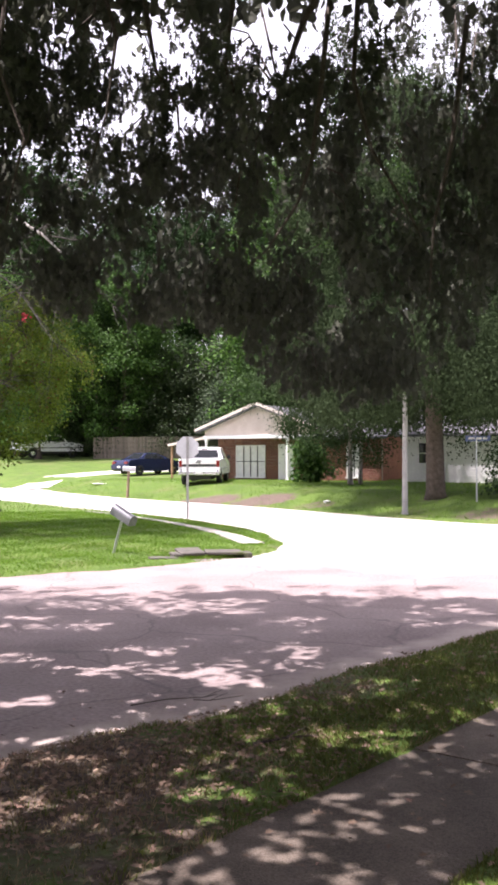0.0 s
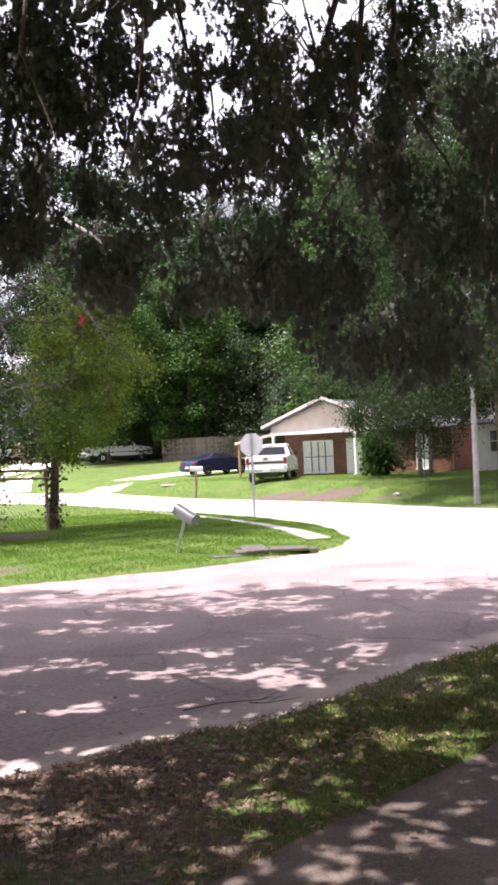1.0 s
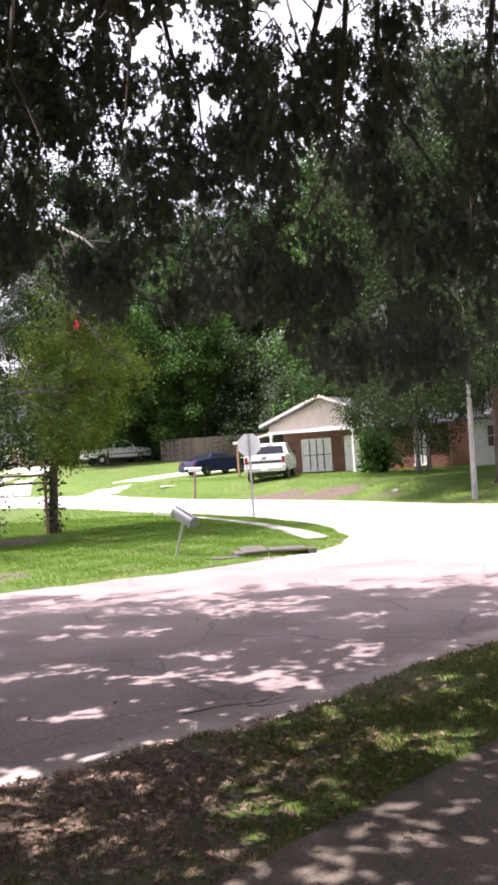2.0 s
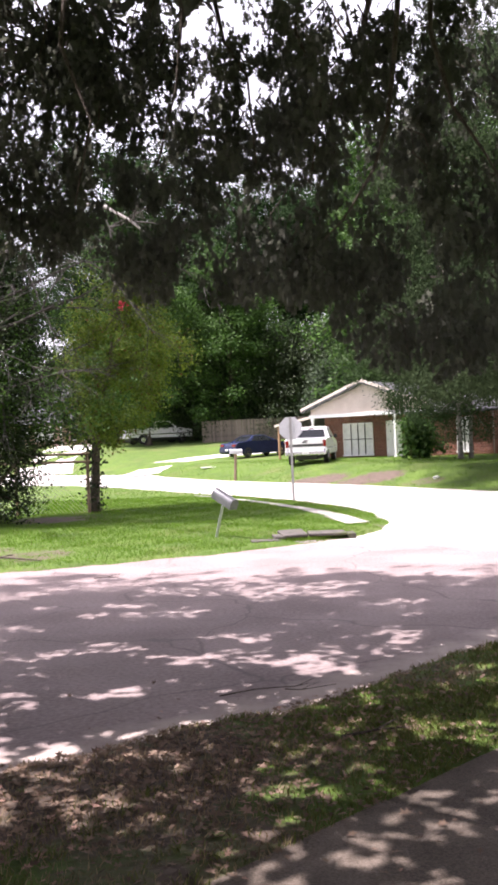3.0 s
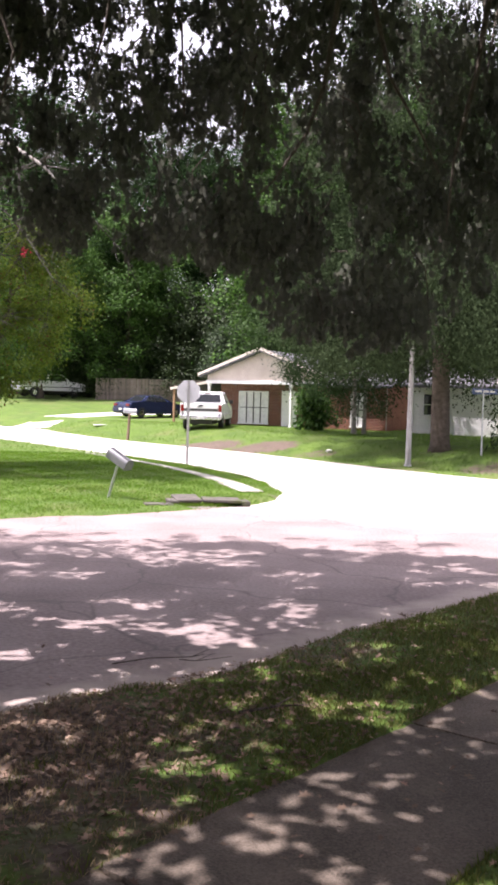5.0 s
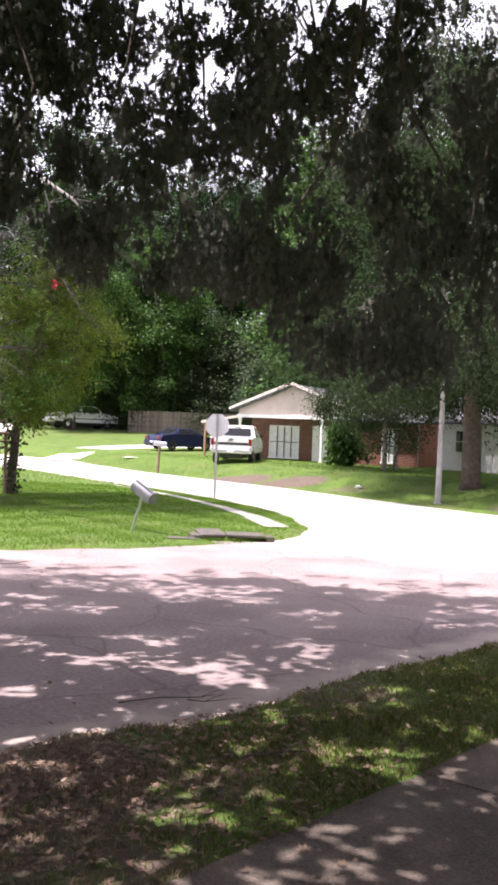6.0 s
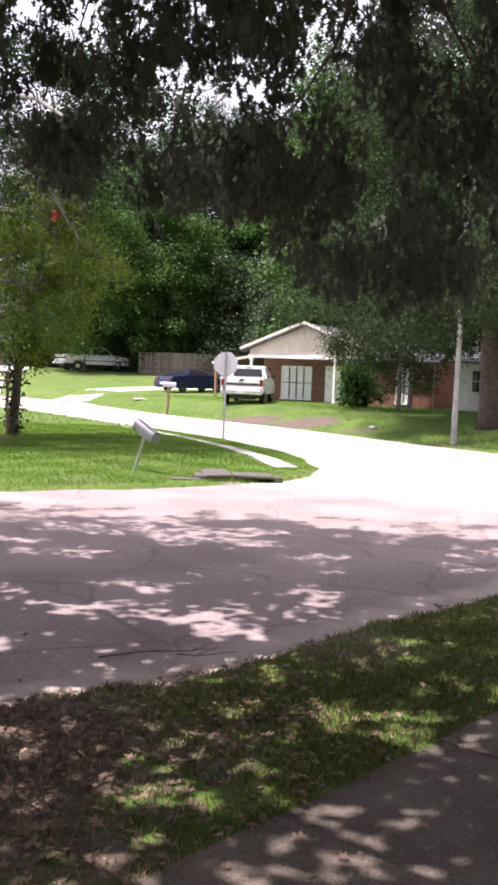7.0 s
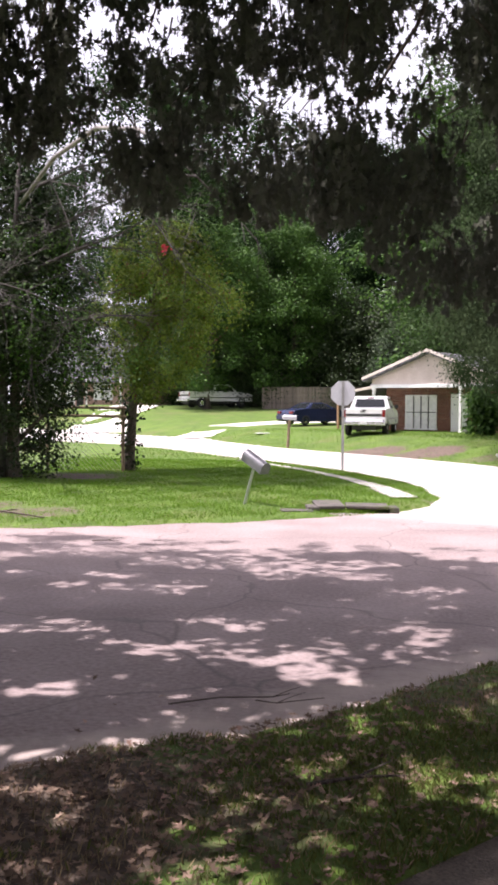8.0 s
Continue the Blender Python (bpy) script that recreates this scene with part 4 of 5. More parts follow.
def pink_house():
    t = thing("house", (-36.5, 88.0, 1.75), "pale pink brick house under a grey shingle roof", "house", turn=8)
    brick_wall(t, 0, 13.5, 0, 0, 2.7, PINK_BRICK)
    boxed("slab", (-0.2, 13.7, -0.6, 9, -0.8, 0.0), CONCRETE, t)
    boxed("wall", (0, 0.2, 0.2, 9, 0, 2.7), PINK_BRICK, t, bevel=0.0)
    boxed("wall", (13.3, 13.5, 0.2, 9, 0, 2.7), PINK_BRICK, t, bevel=0.0)
    boxed("wall", (0.2, 13.3, 8.8, 9, 0, 2.7), PINK_BRICK, t, bevel=0.0)
    gable_roof(t, 0, 13.5, 0, 9, 2.65, 3.4, "x", ROOF, 0.5)
    boxed("garage_door", (1.0, 3.4, -0.05, 0.0, 0.02, 2.1), WHITE, t, "white panelled garage door", 0.01)
    boxed("door", (3.9, 4.8, -0.05, 0.0, 0.02, 2.05), WHITE, t, "white front door", 0.01)
    boxed("door", (4.95, 5.6, -0.04, 0.0, 0.02, 2.05), BLACK, t, "dark doorway screen", 0.01)
    window_unit(t, 6.6, 8.2, 0.7, 2.0, -0.02, 2)
    window_unit(t, 10.0, 11.3, 0.7, 2.0, -0.02, 2, False)
    for x in (3.5, 5.9, 9.0):
        boxed("porch_post", (x, x + 0.14, -0.55, -0.41, 0, 2.6), WHITE, t, bevel=0.01)


pink_house()


def board_fence():
    t = thing("fence", (-13.0, 80.5, 0), "weathered grey-brown board fence behind the yard", "fence")
    n = 73
    bm = bmesh.new()
    box(bm, 0, 0.14, 0, 0.022, 0, 1.8, 0.006)
    one = put("board", bm, FENCE_WOOD, t)
    rng = random.Random(4)
    for k in range(n):
        x = 0.15 * k
        b = one if k == 0 else new("board", one.data)
        b.parent = t
        b.matrix_basis = pose(x, 0.004 * rng.uniform(-1, 1), ground_z(-13.0 + x, 80.5) - 0.05 + rng.uniform(-0.02, 0.02), 0, rng.uniform(-0.5, 0.5), 0)
    for k in range(0, n, 16):
        boxed("post", (0.15 * k, 0.15 * k + 0.1, 0.03, 0.13, 0.9, 3.3), FENCE_WOOD, t)
    for z in (1.9, 3.0):
        boxed("rail", (0, 0.15 * n, 0.024, 0.06, z, z + 0.09), FENCE_WOOD, t)


board_fence()


def wire_fence():
    """Chain-link fence at the corner lot, its top rail and one post wound with vine."""
    t = thing("fence", (-8.1, 29.4, ground_z(-8.1, 29.4) - 0.02), "rusty chain-link fence with a double top rail", "fence")
    run = Vector((-6.5, -1.2, 0))
    for k in range(4):
        p = run * (k / 3)
        bm = bmesh.new()
        tube(bm, [p + Vector((0, 0, -0.2)), p + Vector((0, 0, 1.92))], [0.05, 0.05], 8)
        put("post", bm, POST_WOOD, t)
    for z in (1.86, 1.62):
        bm = bmesh.new()
        tube(bm, [Vector((0.1, 0, z)), run + Vector((0, 0, z + 0.1))], [0.042, 0.042], 6)
        put("rail", bm, POST_WOOD, t, "brown pipe rail")
    u = run.normalized()
    vs, fs, k = [], [], 0
    length = run.length
    for s in (-1, 1):
        for i in range(-14, 56):
            a, b = i * 0.13, i * 0.13 + s * 1.5
            lo, hi = (a, 0.05), (b, 1.55)
            if min(a, b) < 0 or max(a, b) > length:
                continue
            p, q = u * lo[0] + Vector((0, 0.01 * s, lo[1])), u * hi[0] + Vector((0, 0.01 * s, hi[1]))
            o = Vector((0.006, 0, 0))
            vs += [p - o, p + o, q + o, q - o]
            fs.append((k, k + 1, k + 2, k + 3))
            k += 4
    m = sheet("mesh", [tuple(v) for v in vs], fs, STEEL, t)
    tagged(m, kind="stuff")


wire_fence()


# ---- trees ----
RNG = np.random.default_rng(7)
oak = tree("tree", (6.95, 35.9, ground_z(6.95, 35.9)), "huge dark oak with a thick straight trunk and drooping boughs", RNG, 0.34, 6.2, 14.0, 4.2, BOUGH_LEAF, BARK, 430, 270, 0.85, 0.115, OVAL, lean=(-0.3, 2.0), droop=0.6, limbs=22)
az, far_ = RNG.uniform(0, 6.283, 330), np.sqrt(RNG.uniform(0.02, 1, 330)) * 5.2
low = np.stack([far_ * np.cos(az) - 0.4, far_ * np.sin(az), RNG.uniform(3.1, 6.6, 330)], -1)
pts = (low[:, None, :] + RNG.normal(0, 1, (330, 320, 3)) * np.array((0.38, 0.38, 0.36))).reshape(-1, 3)
v, f = leaves(OVAL, pts, rotations(RNG, len(pts), 0.6), 0.105 * RNG.uniform(0.6, 1.3, len(pts)))
sheet("low_crown", v, f, BOUGH_LEAF, oak)
tree("tree", (12.0, 40.5, ground_z(12.0, 40.5)), "low-branched dark oak beyond the street name post", RNG, 0.3, 5.3, 13, 2.3, BOUGH_LEAF, BARK, 340, 240, 1.1, 0.12, OVAL, droop=0.6, limbs=12)
tree("tree", (4.75, 46.3, ground_z(4.75, 46.3)), "spreading yard tree with several thin grey stems", RNG, 0.12, 4.5, 9.0, 2.0, GREY_LEAF, GREY_BARK, 460, 300, 0.85, 0.095, OVAL, lean=(-0.1, -0.4), limbs=14)
tree("tree", (5.25, 46.6, ground_z(5.25, 46.6)), "thin grey leaning stem of a yard tree", RNG, 0.09, 2.4, 6, 3.0, GREY_LEAF, GREY_BARK, 70, 60, 0.9, 0.2, BROAD, lean=(0.6, 0), droop=0.9)
bases = []
for mat, r, h, b, lf, cl in ((WOOD_LEAF, 5.5, 18, 0.6, 0.17, 1.25), (BRIGHT_LEAF, 4.4, 15, 1.2, 0.18, 1.1), (PALE_LEAF, 2.5, 6.4, 0.2, 0.15, 0.85), (WOOD_LEAF, 6.8, 20, 6.0, 0.19, 1.45), (DARK_LEAF, 4.2, 9.5, 0.0, 0.17, 1.3)):
    bases.append((mat, r, h, b, lf, cl))
WOODS = [
    (0, -13.5, 88, 0), (1, -11.0, 83.5, 40), (0, -19.0, 92, 80), (3, -7.0, 95, 10), (3, -1.0, 92, 120), (2, -1.5, 77, 30), (0, 3.6, 81, 200), (3, 5.0, 84, 60), (0, 10.5, 80, 140),
    (3, 14.5, 76, 20), (3, 20.5, 72, 90), (0, 26.0, 66, 170), (3, -25, 98, 60), (0, -32, 102, 20), (3, -39, 101, 100), (0, -46, 98, 50), (3, -53, 92, 10), (3, 2, 100, 20), (3, 12, 98, 200), (3, 30, 60, 33), (3, -16, 104, 70), (1, -17.5, 80.5, 70),
    # kind 4: thickets added for the woods' black hollows, shade in their dark leaves
    (4, -9.0, 88, 0), (4, -6.5, 84.5, 45), (3, -4.0, 97, 260), (0, -3.4, 90, 300), (3, -10.5, 99, 145), (4, -14.5, 85, 75), (4, -18.5, 88, 155), (4, -24, 92, 35), (4, -12.0, 87, 190), (4, -1.0, 84, 110), (4, -3.5, 86, 60), (4, 1.8, 87, 130), (4, -15, 91, 200), (4, 7.2, 83, 250), (4, -21.5, 90, 300), (4, 13.5, 76, 20), (4, 19, 68, 90), (4, -29, 99, 140),
    # unseen trees added behind and beside the camera to hold back sky light
    (3, -16, -16, 30), (0, -6, -22, 70), (3, 4, -21, 160), (0, 14, -17, 220), (3, 22, -7, 300), (0, -24, -5, 20), (3, 26, 6, 80), (0, -31, 8, 150)]
LABELS = ("tall dark green woodland tree, behind the yards and unseen behind the camera", "sunlit bright green tree behind the fence", "grey-green bushy tree behind the house", "very tall woodland tree with a dense crown", "dark thicket added for the shaded hollows at the edge of the woods")
made = {}
for kind_, x, y, turn in WOODS:
    m_, r_, h_, b_, lf_, cl_ = bases[kind_]
    if kind_ not in made:
        made[kind_] = tree("tree", (x, y, ground_z(x, y)), LABELS[kind_], RNG, 0.28, r_, h_, b_, m_, BARK, 170, 320, cl_, lf_, OVAL, turn=turn)
        tagged(made[kind_], group="woods behind the houses")
    else:
        copy_thing(made[kind_], pose(x, y, ground_z(x, y), 0, 0, turn))

# taller sunlit crowns that show over the roofs
for x, y, turn, grow_ in ((3.2, 74, 15, 1.5), (9.5, 69, 100, 1.45), (-19.5, 90, 310, 1.4)):
    copy_thing(made[1], pose(x, y, ground_z(x, y), 0, 0, turn) @ Matrix.Scale(grow_, 4))

# the corner tree: leafy low boughs, bare grey twigs above, a vine round its stem
corner = tree("tree", (-8.0, 29.7, ground_z(-8.0, 29.7)), "scraggly vine-clad corner tree with yellow-green low leaves", RNG, 0.14, 2.1, 5.2, 2.5, LIME_LEAF, BARK, 170, 200, 0.5, 0.085, OVAL, lean=(1.25, -0.5))
pts = np.stack([RNG.normal(0, 0.17, 500), RNG.normal(0, 0.17, 500), RNG.uniform(0.1, 2.2, 500)], -1)
v, f = leaves(BROAD, pts, rotations(RNG, 500), 0.13 * RNG.uniform(0.6, 1.2, 500))
sheet("vine", v, f, DARK_LEAF, corner)
tree("tree", (-10.15, 26.3, ground_z(-10.15, 26.3)), "dense dark evergreen thicket at the corner fence", RNG, 0.2, 1.95, 9.6, 0.0, DARK_LEAF, BARK, 300, 220, 0.7, 0.10, OVAL)
tree("bush", (3.0, 49.6, ground_z(3.0, 49.6)), "bright green rounded bush against the brick house", RNG, 0.05, 0.95, 2.2, 0.0, BRIGHT_LEAF, BARK, 60, 60, 0.45, 0.2, BROAD)
tree("bush", (9.3, 34.6, ground_z(9.3, 34.6)), "straggly roadside bush with thin brown twigs", RNG, 0.04, 0.9, 1.8, 0.0, GREY_LEAF, BARK, 40, 40, 0.45, 0.16, SIMPLE)


DEAD_BARK = surf("dead_wood", (0.034, 0.029, 0.026), (0.075, 0.067, 0.060), 6, 0.95, 0.5, fine=5)


def bare_branches():
    """Dead grey limbs that reach out over the lawn from the corner tree."""
    t = thing("tree", (-10.4, 26.0, ground_z(-10.4, 26.0)), "half-dead tree with bare grey branching twigs", "tree")
    rng = random.Random(11)
    bm = bmesh.new()
    tube(bm, [(0, 0, -0.2), (0.1, 0, 1.5), (0.3, -0.3, 3.6), (0.8, -0.8, 6.0), (1.2, -1.3, 8.6)], [0.15, 0.13, 0.10, 0.075, 0.03], 9)
    put("trunk", bm, DEAD_BARK, t, smooth=True)
    twig = bmesh.new()

    def grow(p, d, length, r, depth):
        pts, rad = [p], [r]
        q = p.copy()
        for k in range(4):
            d = (d + Vector((rng.uniform(-0.22, 0.22), rng.uniform(-0.22, 0.22), rng.uniform(-0.20, 0.12)))).normalized()
            q = q + d * length / 4
            pts.append(q.copy())
            rad.append(r * (1 - 0.2 * (k + 1)))
        tube(twig, pts, rad, 5 if depth else 6, False)
        if depth < 3:
            for k in range(6 if depth < 2 else 4):
                s = pts[rng.randint(1, 4)]
                e = (d + Vector((rng.uniform(-0.9, 0.9), rng.uniform(-0.9, 0.9), rng.uniform(-0.6, 0.6)))).normalized()
                grow(s, e, length * rng.uniform(0.4, 0.65), r * 0.45, depth + 1)

    for p, d, l, r in (((0.3, -0.3, 3.6), (0.9, -0.35, 0.05), 3.8, 0.055), ((0.6, -0.6, 5.0), (0.95, -0.5, 0.35), 4.6, 0.055), ((0.8, -0.8, 6.0), (0.9, 0.1, 0.45), 4.2, 0.05),
                       ((1.0, -1.0, 7.2), (0.95, -0.3, 0.05), 4.4, 0.05), ((0.3, -0.3, 4.0), (-0.3, -0.6, 0.35), 3.2, 0.06), ((0.5, -0.5, 4.6), (0.3, -0.9, 0.25), 3.4, 0.06)):
        grow(Vector(p), Vector(d).normalized(), l, r, 0)
    bm = bmesh.new()  # a long pale limb that arches out towards the street
    arch = [Vector(p) for p in ((1.2, -1.3, 6.9), (2.6, -2.7, 7.6), (4.3, -4.6, 7.7), (5.6, -6.0, 7.25), (6.4, -6.7, 6.7), (7.1, -7.3, 6.0))]
    tube(bm, arch, [0.05, 0.055, 0.05, 0.045, 0.032, 0.012], 8)
    put("limb", bm, GREY_BARK, t, "long pale arching limb", smooth=True)
    for p in arch[2:]:
        for k in range(2):
            grow(p, Vector((rng.uniform(-0.2, 0.8), rng.uniform(-0.6, 0.2), rng.uniform(-0.8, 0.5))).normalized(), 1.5, 0.02, 2)
    tagged(put("limb_tangle", twig, DEAD_BARK, t, "bare grey twigs", smooth=True), kind="stuff")
    rg = np.random.default_rng(5)
    hub = np.stack([rg.normal(1.6, 1.5, 85), rg.normal(-0.5, 1.0, 85), rg.uniform(2.6, 6.2, 85)], -1)
    pts = (hub[:, None, :] + rg.normal(0, 0.24, (85, 110, 3))).reshape(-1, 3)
    v, f = leaves(OVAL, pts, facing(rg, np.tile((0, 0, 0.8), (len(pts), 1))), 0.085 * rg.uniform(0.6, 1.3, len(pts)))
    sheet("crown", v, f, BRIGHT_LEAF, t)
    # high leafy crown added so that its shade falls on the corner lawn
    pts, _ = crown_points(rg, 130, 200, 3.6, 4.2, 6.6, 0.75, lean=(4.2, 0.6))
    v, f = leaves(OVAL, pts, facing(rg, np.tile((0, 0, 0.8), (len(pts), 1))), 0.10 * rg.uniform(0.6, 1.3, len(pts)))
    sheet("shade_crown", v, f, WOOD_LEAF, t)


bare_branches()
t = thing("flower_cluster", (-6.21, 27.0, 6.11), "small bright red blossom cluster in the corner tree", "flower")
v, f = leaves(BROAD, RNG.normal(0, 0.06, (26, 3)), rotations(RNG, 26), np.full(26, 0.085))
sheet("blossom", v, f, RED_CLOTH, t)
bm = bmesh.new()
tube(bm, [(0, 0, 0), (-0.2, 0, -0.3), (-0.5, 0.05, -0.7)], [0.008, 0.01, 0.014], 5)
put("stem", bm, BARK, t)


# ---- the near oak, whose boughs hang over the street ----
def near_oak():
    t = thing("tree", (5.2, -3.6, ground_z(5.2, -3.6)), "great red oak with drooping lobed leaves over the street", "tree")
    base = Vector((5.2, -3.6, ground_z(5.2, -3.6)))
    rng = np.random.default_rng(21)
    bm = bmesh.new()
    tube(bm, [(0, 0, -0.2), (0, 0, 0.3), (0.05, 0.05, 2.2), (0, 0.1, 4.6), (-0.2, 0.5, 7.5), (-0.4, 1.2, 11)], [0.62, 0.5, 0.42, 0.38, 0.28, 0.12], 14)
    put("trunk", bm, BARK, t, smooth=True)

    # bunches of leaves along the boughs: centre, half width, half height
    street_side = ((-3.17, 10.2, 6.67, 0.39, 0.74), (-2.64, 10.8, 6.76, 0.40, 0.62), (-1.70, 10.4, 6.64, 0.52, 0.73), (-2.84, 10.0, 5.50, 0.64, 0.47), (-2.64, 10.6, 4.86, 0.42, 0.38),
                   (-3.26, 10.2, 4.90, 0.31, 0.34), (-2.10, 11.0, 5.49, 0.25, 0.29), (-2.18, 11.2, 4.54, 0.25, 0.43), (-3.76, 9.6, 5.66, 0.47, 1.28), (-4.67, 10.2, 6.42, 0.66, 1.47),
                   (-2.12, 10.6, 6.36, 0.35, 0.42), (-2.54, 10.2, 6.52, 0.34, 0.41), (-2.30, 11.2, 6.62, 0.37, 0.37), (-2.59, 10.6, 7.05, 0.33, 0.51))
    middle = ((-1.12, 10.5, 5.60, 0.44, 0.42), (-1.45, 11.2, 5.09, 0.36, 0.29), (-1.77, 11.5, 4.57, 0.33, 0.40), (-0.79, 10.0, 6.22, 0.19, 0.50), (-0.25, 11.0, 6.66, 0.37, 0.90),
              (0.51, 9.6, 6.14, 0.60, 0.79), (0.25, 10.3, 5.40, 0.28, 0.43), (-0.38, 11.6, 4.77, 0.51, 0.80), (0.04, 12.0, 4.25, 0.52, 0.44), (-1.01, 12.2, 4.25, 0.30, 0.34), (-0.45, 12.6, 6.3, 0.3, 0.35), (0.35, 13.0, 7.0, 0.5, 0.5), (-0.93, 12.5, 6.19, 0.36, 0.42), (-0.36, 12.8, 6.20, 0.28, 0.50), (1.33, 11.5, 5.69, 0.31, 0.55))
    yard_side = ((1.40, 9.8, 6.25, 0.48, 0.70), (0.57, 10.4, 4.27, 0.49, 0.55), (1.74, 9.8, 4.71, 0.41, 0.66), (1.04, 11.8, 3.82, 0.72, 0.62), (1.90, 10.8, 3.53, 0.47, 0.67),
                 (2.61, 10.4, 4.33, 0.50, 1.06), (2.73, 10.0, 5.86, 0.46, 0.99), (1.55, 11.4, 3.35, 0.5, 0.4), (3.3, 9.6, 5.2, 0.5, 1.2), (3.5, 10.0, 6.8, 0.4, 0.6))
    tops, lens = [], []
    for cx, cy, cz, rx, rz in street_side + middle + yard_side:
        k = int(5 + 34 * rx * rz)
        u, w = rng.uniform(-1, 1, k), rng.uniform(-1, 1, k)
        w *= np.sqrt(1 - 0.6 * u * u)
        ln = rng.uniform(0.32, 0.72, k)
        tops.append(np.stack([cx + 0.92 * rx * u, cy + rng.normal(0, 0.42, k), cz + rz * w * 0.85 + ln * 0.5], -1))
        lens.append(ln)
    # thinner boughs farther out over the street, and those to either side
    n = 1300
    bough = rng.integers(0, 170, n)
    bx, by, bz = rng.uniform(-8.5, 7.0, 170), rng.uniform(7.5, 15.0, 170), rng.uniform(0, 1, 170)
    x, y = bx[bough] + rng.normal(0, 0.22, n), by[bough] + rng.normal(0, 0.26, n)
    ln = rng.uniform(0.4, 0.9, n)
    z = np.interp(x, (-6, -2.1, -0.6, 0.3, 1.9, 4, 7), (4.3, 4.2, 4.3, 3.9, 3.5, 3.9, 4.2)) + (y - 8.5) * 0.16 + ln + np.clip(bz[bough] * 4.6 + rng.normal(0, 0.3, n), 0, 6)
    side = (x < -4.9) | (x > 3.3)
    hole = np.sin(1.9 * x + 0.7) * np.sin(1.5 * z - 0.4) + 0.7 * np.sin(3.7 * x - 2.1 * z + 0.4 * y)
    far = (y > 11.6) & (hole > -0.15) & (y < np.interp(x, (-7.5, -5, -3, 0, 1.5, 6), (12.5, 15, 15.4, 14.6, 13.6, 12.5))) & (rng.uniform(0, 1, n) < 0.4)
    keep = side | far
    main = int(keep.sum())
    top, length = np.concatenate([np.stack([x, y, z], -1)[keep]] + tops), np.concatenate([ln[keep]] + lens)
    per = 64
    down = rng.uniform(0, 1, (len(top), per))
    wide = 0.15 * np.sin(np.pi * np.clip(0.18 + 0.80 * down, 0, 1)) ** 0.8 * rng.uniform(0.7, 1.25, len(top))[:, None] + 0.012
    pts = np.stack([top[:, None, 0] + rng.normal(0, 0.75, down.shape) * wide, top[:, None, 1] + rng.normal(0, 0.75, down.shape) * wide, top[:, None, 2] - down * length[:, None]], -1).reshape(-1, 3)
    v, f = leaves(LOBED, pts - np.array(base), rotations(rng, len(pts), 0.42), rng.uniform(0.09, 0.16, len(pts)))
    sheet("crown", v, f, OAK_LEAF, t)
    # added leaf roof, mostly unseen, shades yard, verge and road; gaps let sun through
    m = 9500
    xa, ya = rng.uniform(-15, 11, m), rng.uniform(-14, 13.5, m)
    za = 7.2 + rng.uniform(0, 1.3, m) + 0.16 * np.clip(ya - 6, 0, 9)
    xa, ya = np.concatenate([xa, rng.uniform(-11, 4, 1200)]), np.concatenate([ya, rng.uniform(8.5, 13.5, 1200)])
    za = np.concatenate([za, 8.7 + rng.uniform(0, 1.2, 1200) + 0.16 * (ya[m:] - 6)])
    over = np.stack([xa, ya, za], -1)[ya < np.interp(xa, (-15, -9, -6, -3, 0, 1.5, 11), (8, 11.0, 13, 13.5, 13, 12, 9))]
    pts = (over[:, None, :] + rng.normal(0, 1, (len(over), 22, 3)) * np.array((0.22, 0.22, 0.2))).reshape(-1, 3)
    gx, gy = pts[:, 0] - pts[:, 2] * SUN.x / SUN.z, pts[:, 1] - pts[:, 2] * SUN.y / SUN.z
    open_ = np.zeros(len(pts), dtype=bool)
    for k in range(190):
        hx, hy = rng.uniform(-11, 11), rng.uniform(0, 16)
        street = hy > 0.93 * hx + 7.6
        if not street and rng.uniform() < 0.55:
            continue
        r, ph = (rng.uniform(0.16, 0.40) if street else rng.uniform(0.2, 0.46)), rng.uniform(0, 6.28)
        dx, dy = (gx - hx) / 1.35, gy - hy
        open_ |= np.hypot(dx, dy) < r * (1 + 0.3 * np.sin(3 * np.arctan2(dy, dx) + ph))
    for hx, hy, r in ((-0.45, 5.25, 0.5), (-1.35, 5.9, 0.5), (0.2, 5.7, 0.36), (0.8, 6.35, 0.42), (-2.0, 4.9, 0.5), (0.15, 4.2, 0.42), (1.05, 4.8, 0.38), (2.6, 8.2, 0.36), (-0.9, 6.6, 0.4)):  # gaps placed over the verge for its sun spots
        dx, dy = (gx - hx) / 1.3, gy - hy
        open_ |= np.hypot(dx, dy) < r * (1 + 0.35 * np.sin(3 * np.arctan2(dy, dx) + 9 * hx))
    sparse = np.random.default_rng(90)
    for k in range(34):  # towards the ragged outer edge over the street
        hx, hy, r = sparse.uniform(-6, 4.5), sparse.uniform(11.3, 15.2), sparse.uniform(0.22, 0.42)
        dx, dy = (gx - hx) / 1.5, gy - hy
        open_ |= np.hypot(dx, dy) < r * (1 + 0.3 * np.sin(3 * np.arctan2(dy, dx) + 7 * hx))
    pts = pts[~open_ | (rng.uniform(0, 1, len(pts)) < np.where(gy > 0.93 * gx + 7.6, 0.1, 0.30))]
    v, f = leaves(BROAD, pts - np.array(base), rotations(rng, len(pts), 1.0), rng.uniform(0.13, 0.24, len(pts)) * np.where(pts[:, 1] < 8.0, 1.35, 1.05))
    sheet("shade_crown", v, f, OAK_LEAF, t)

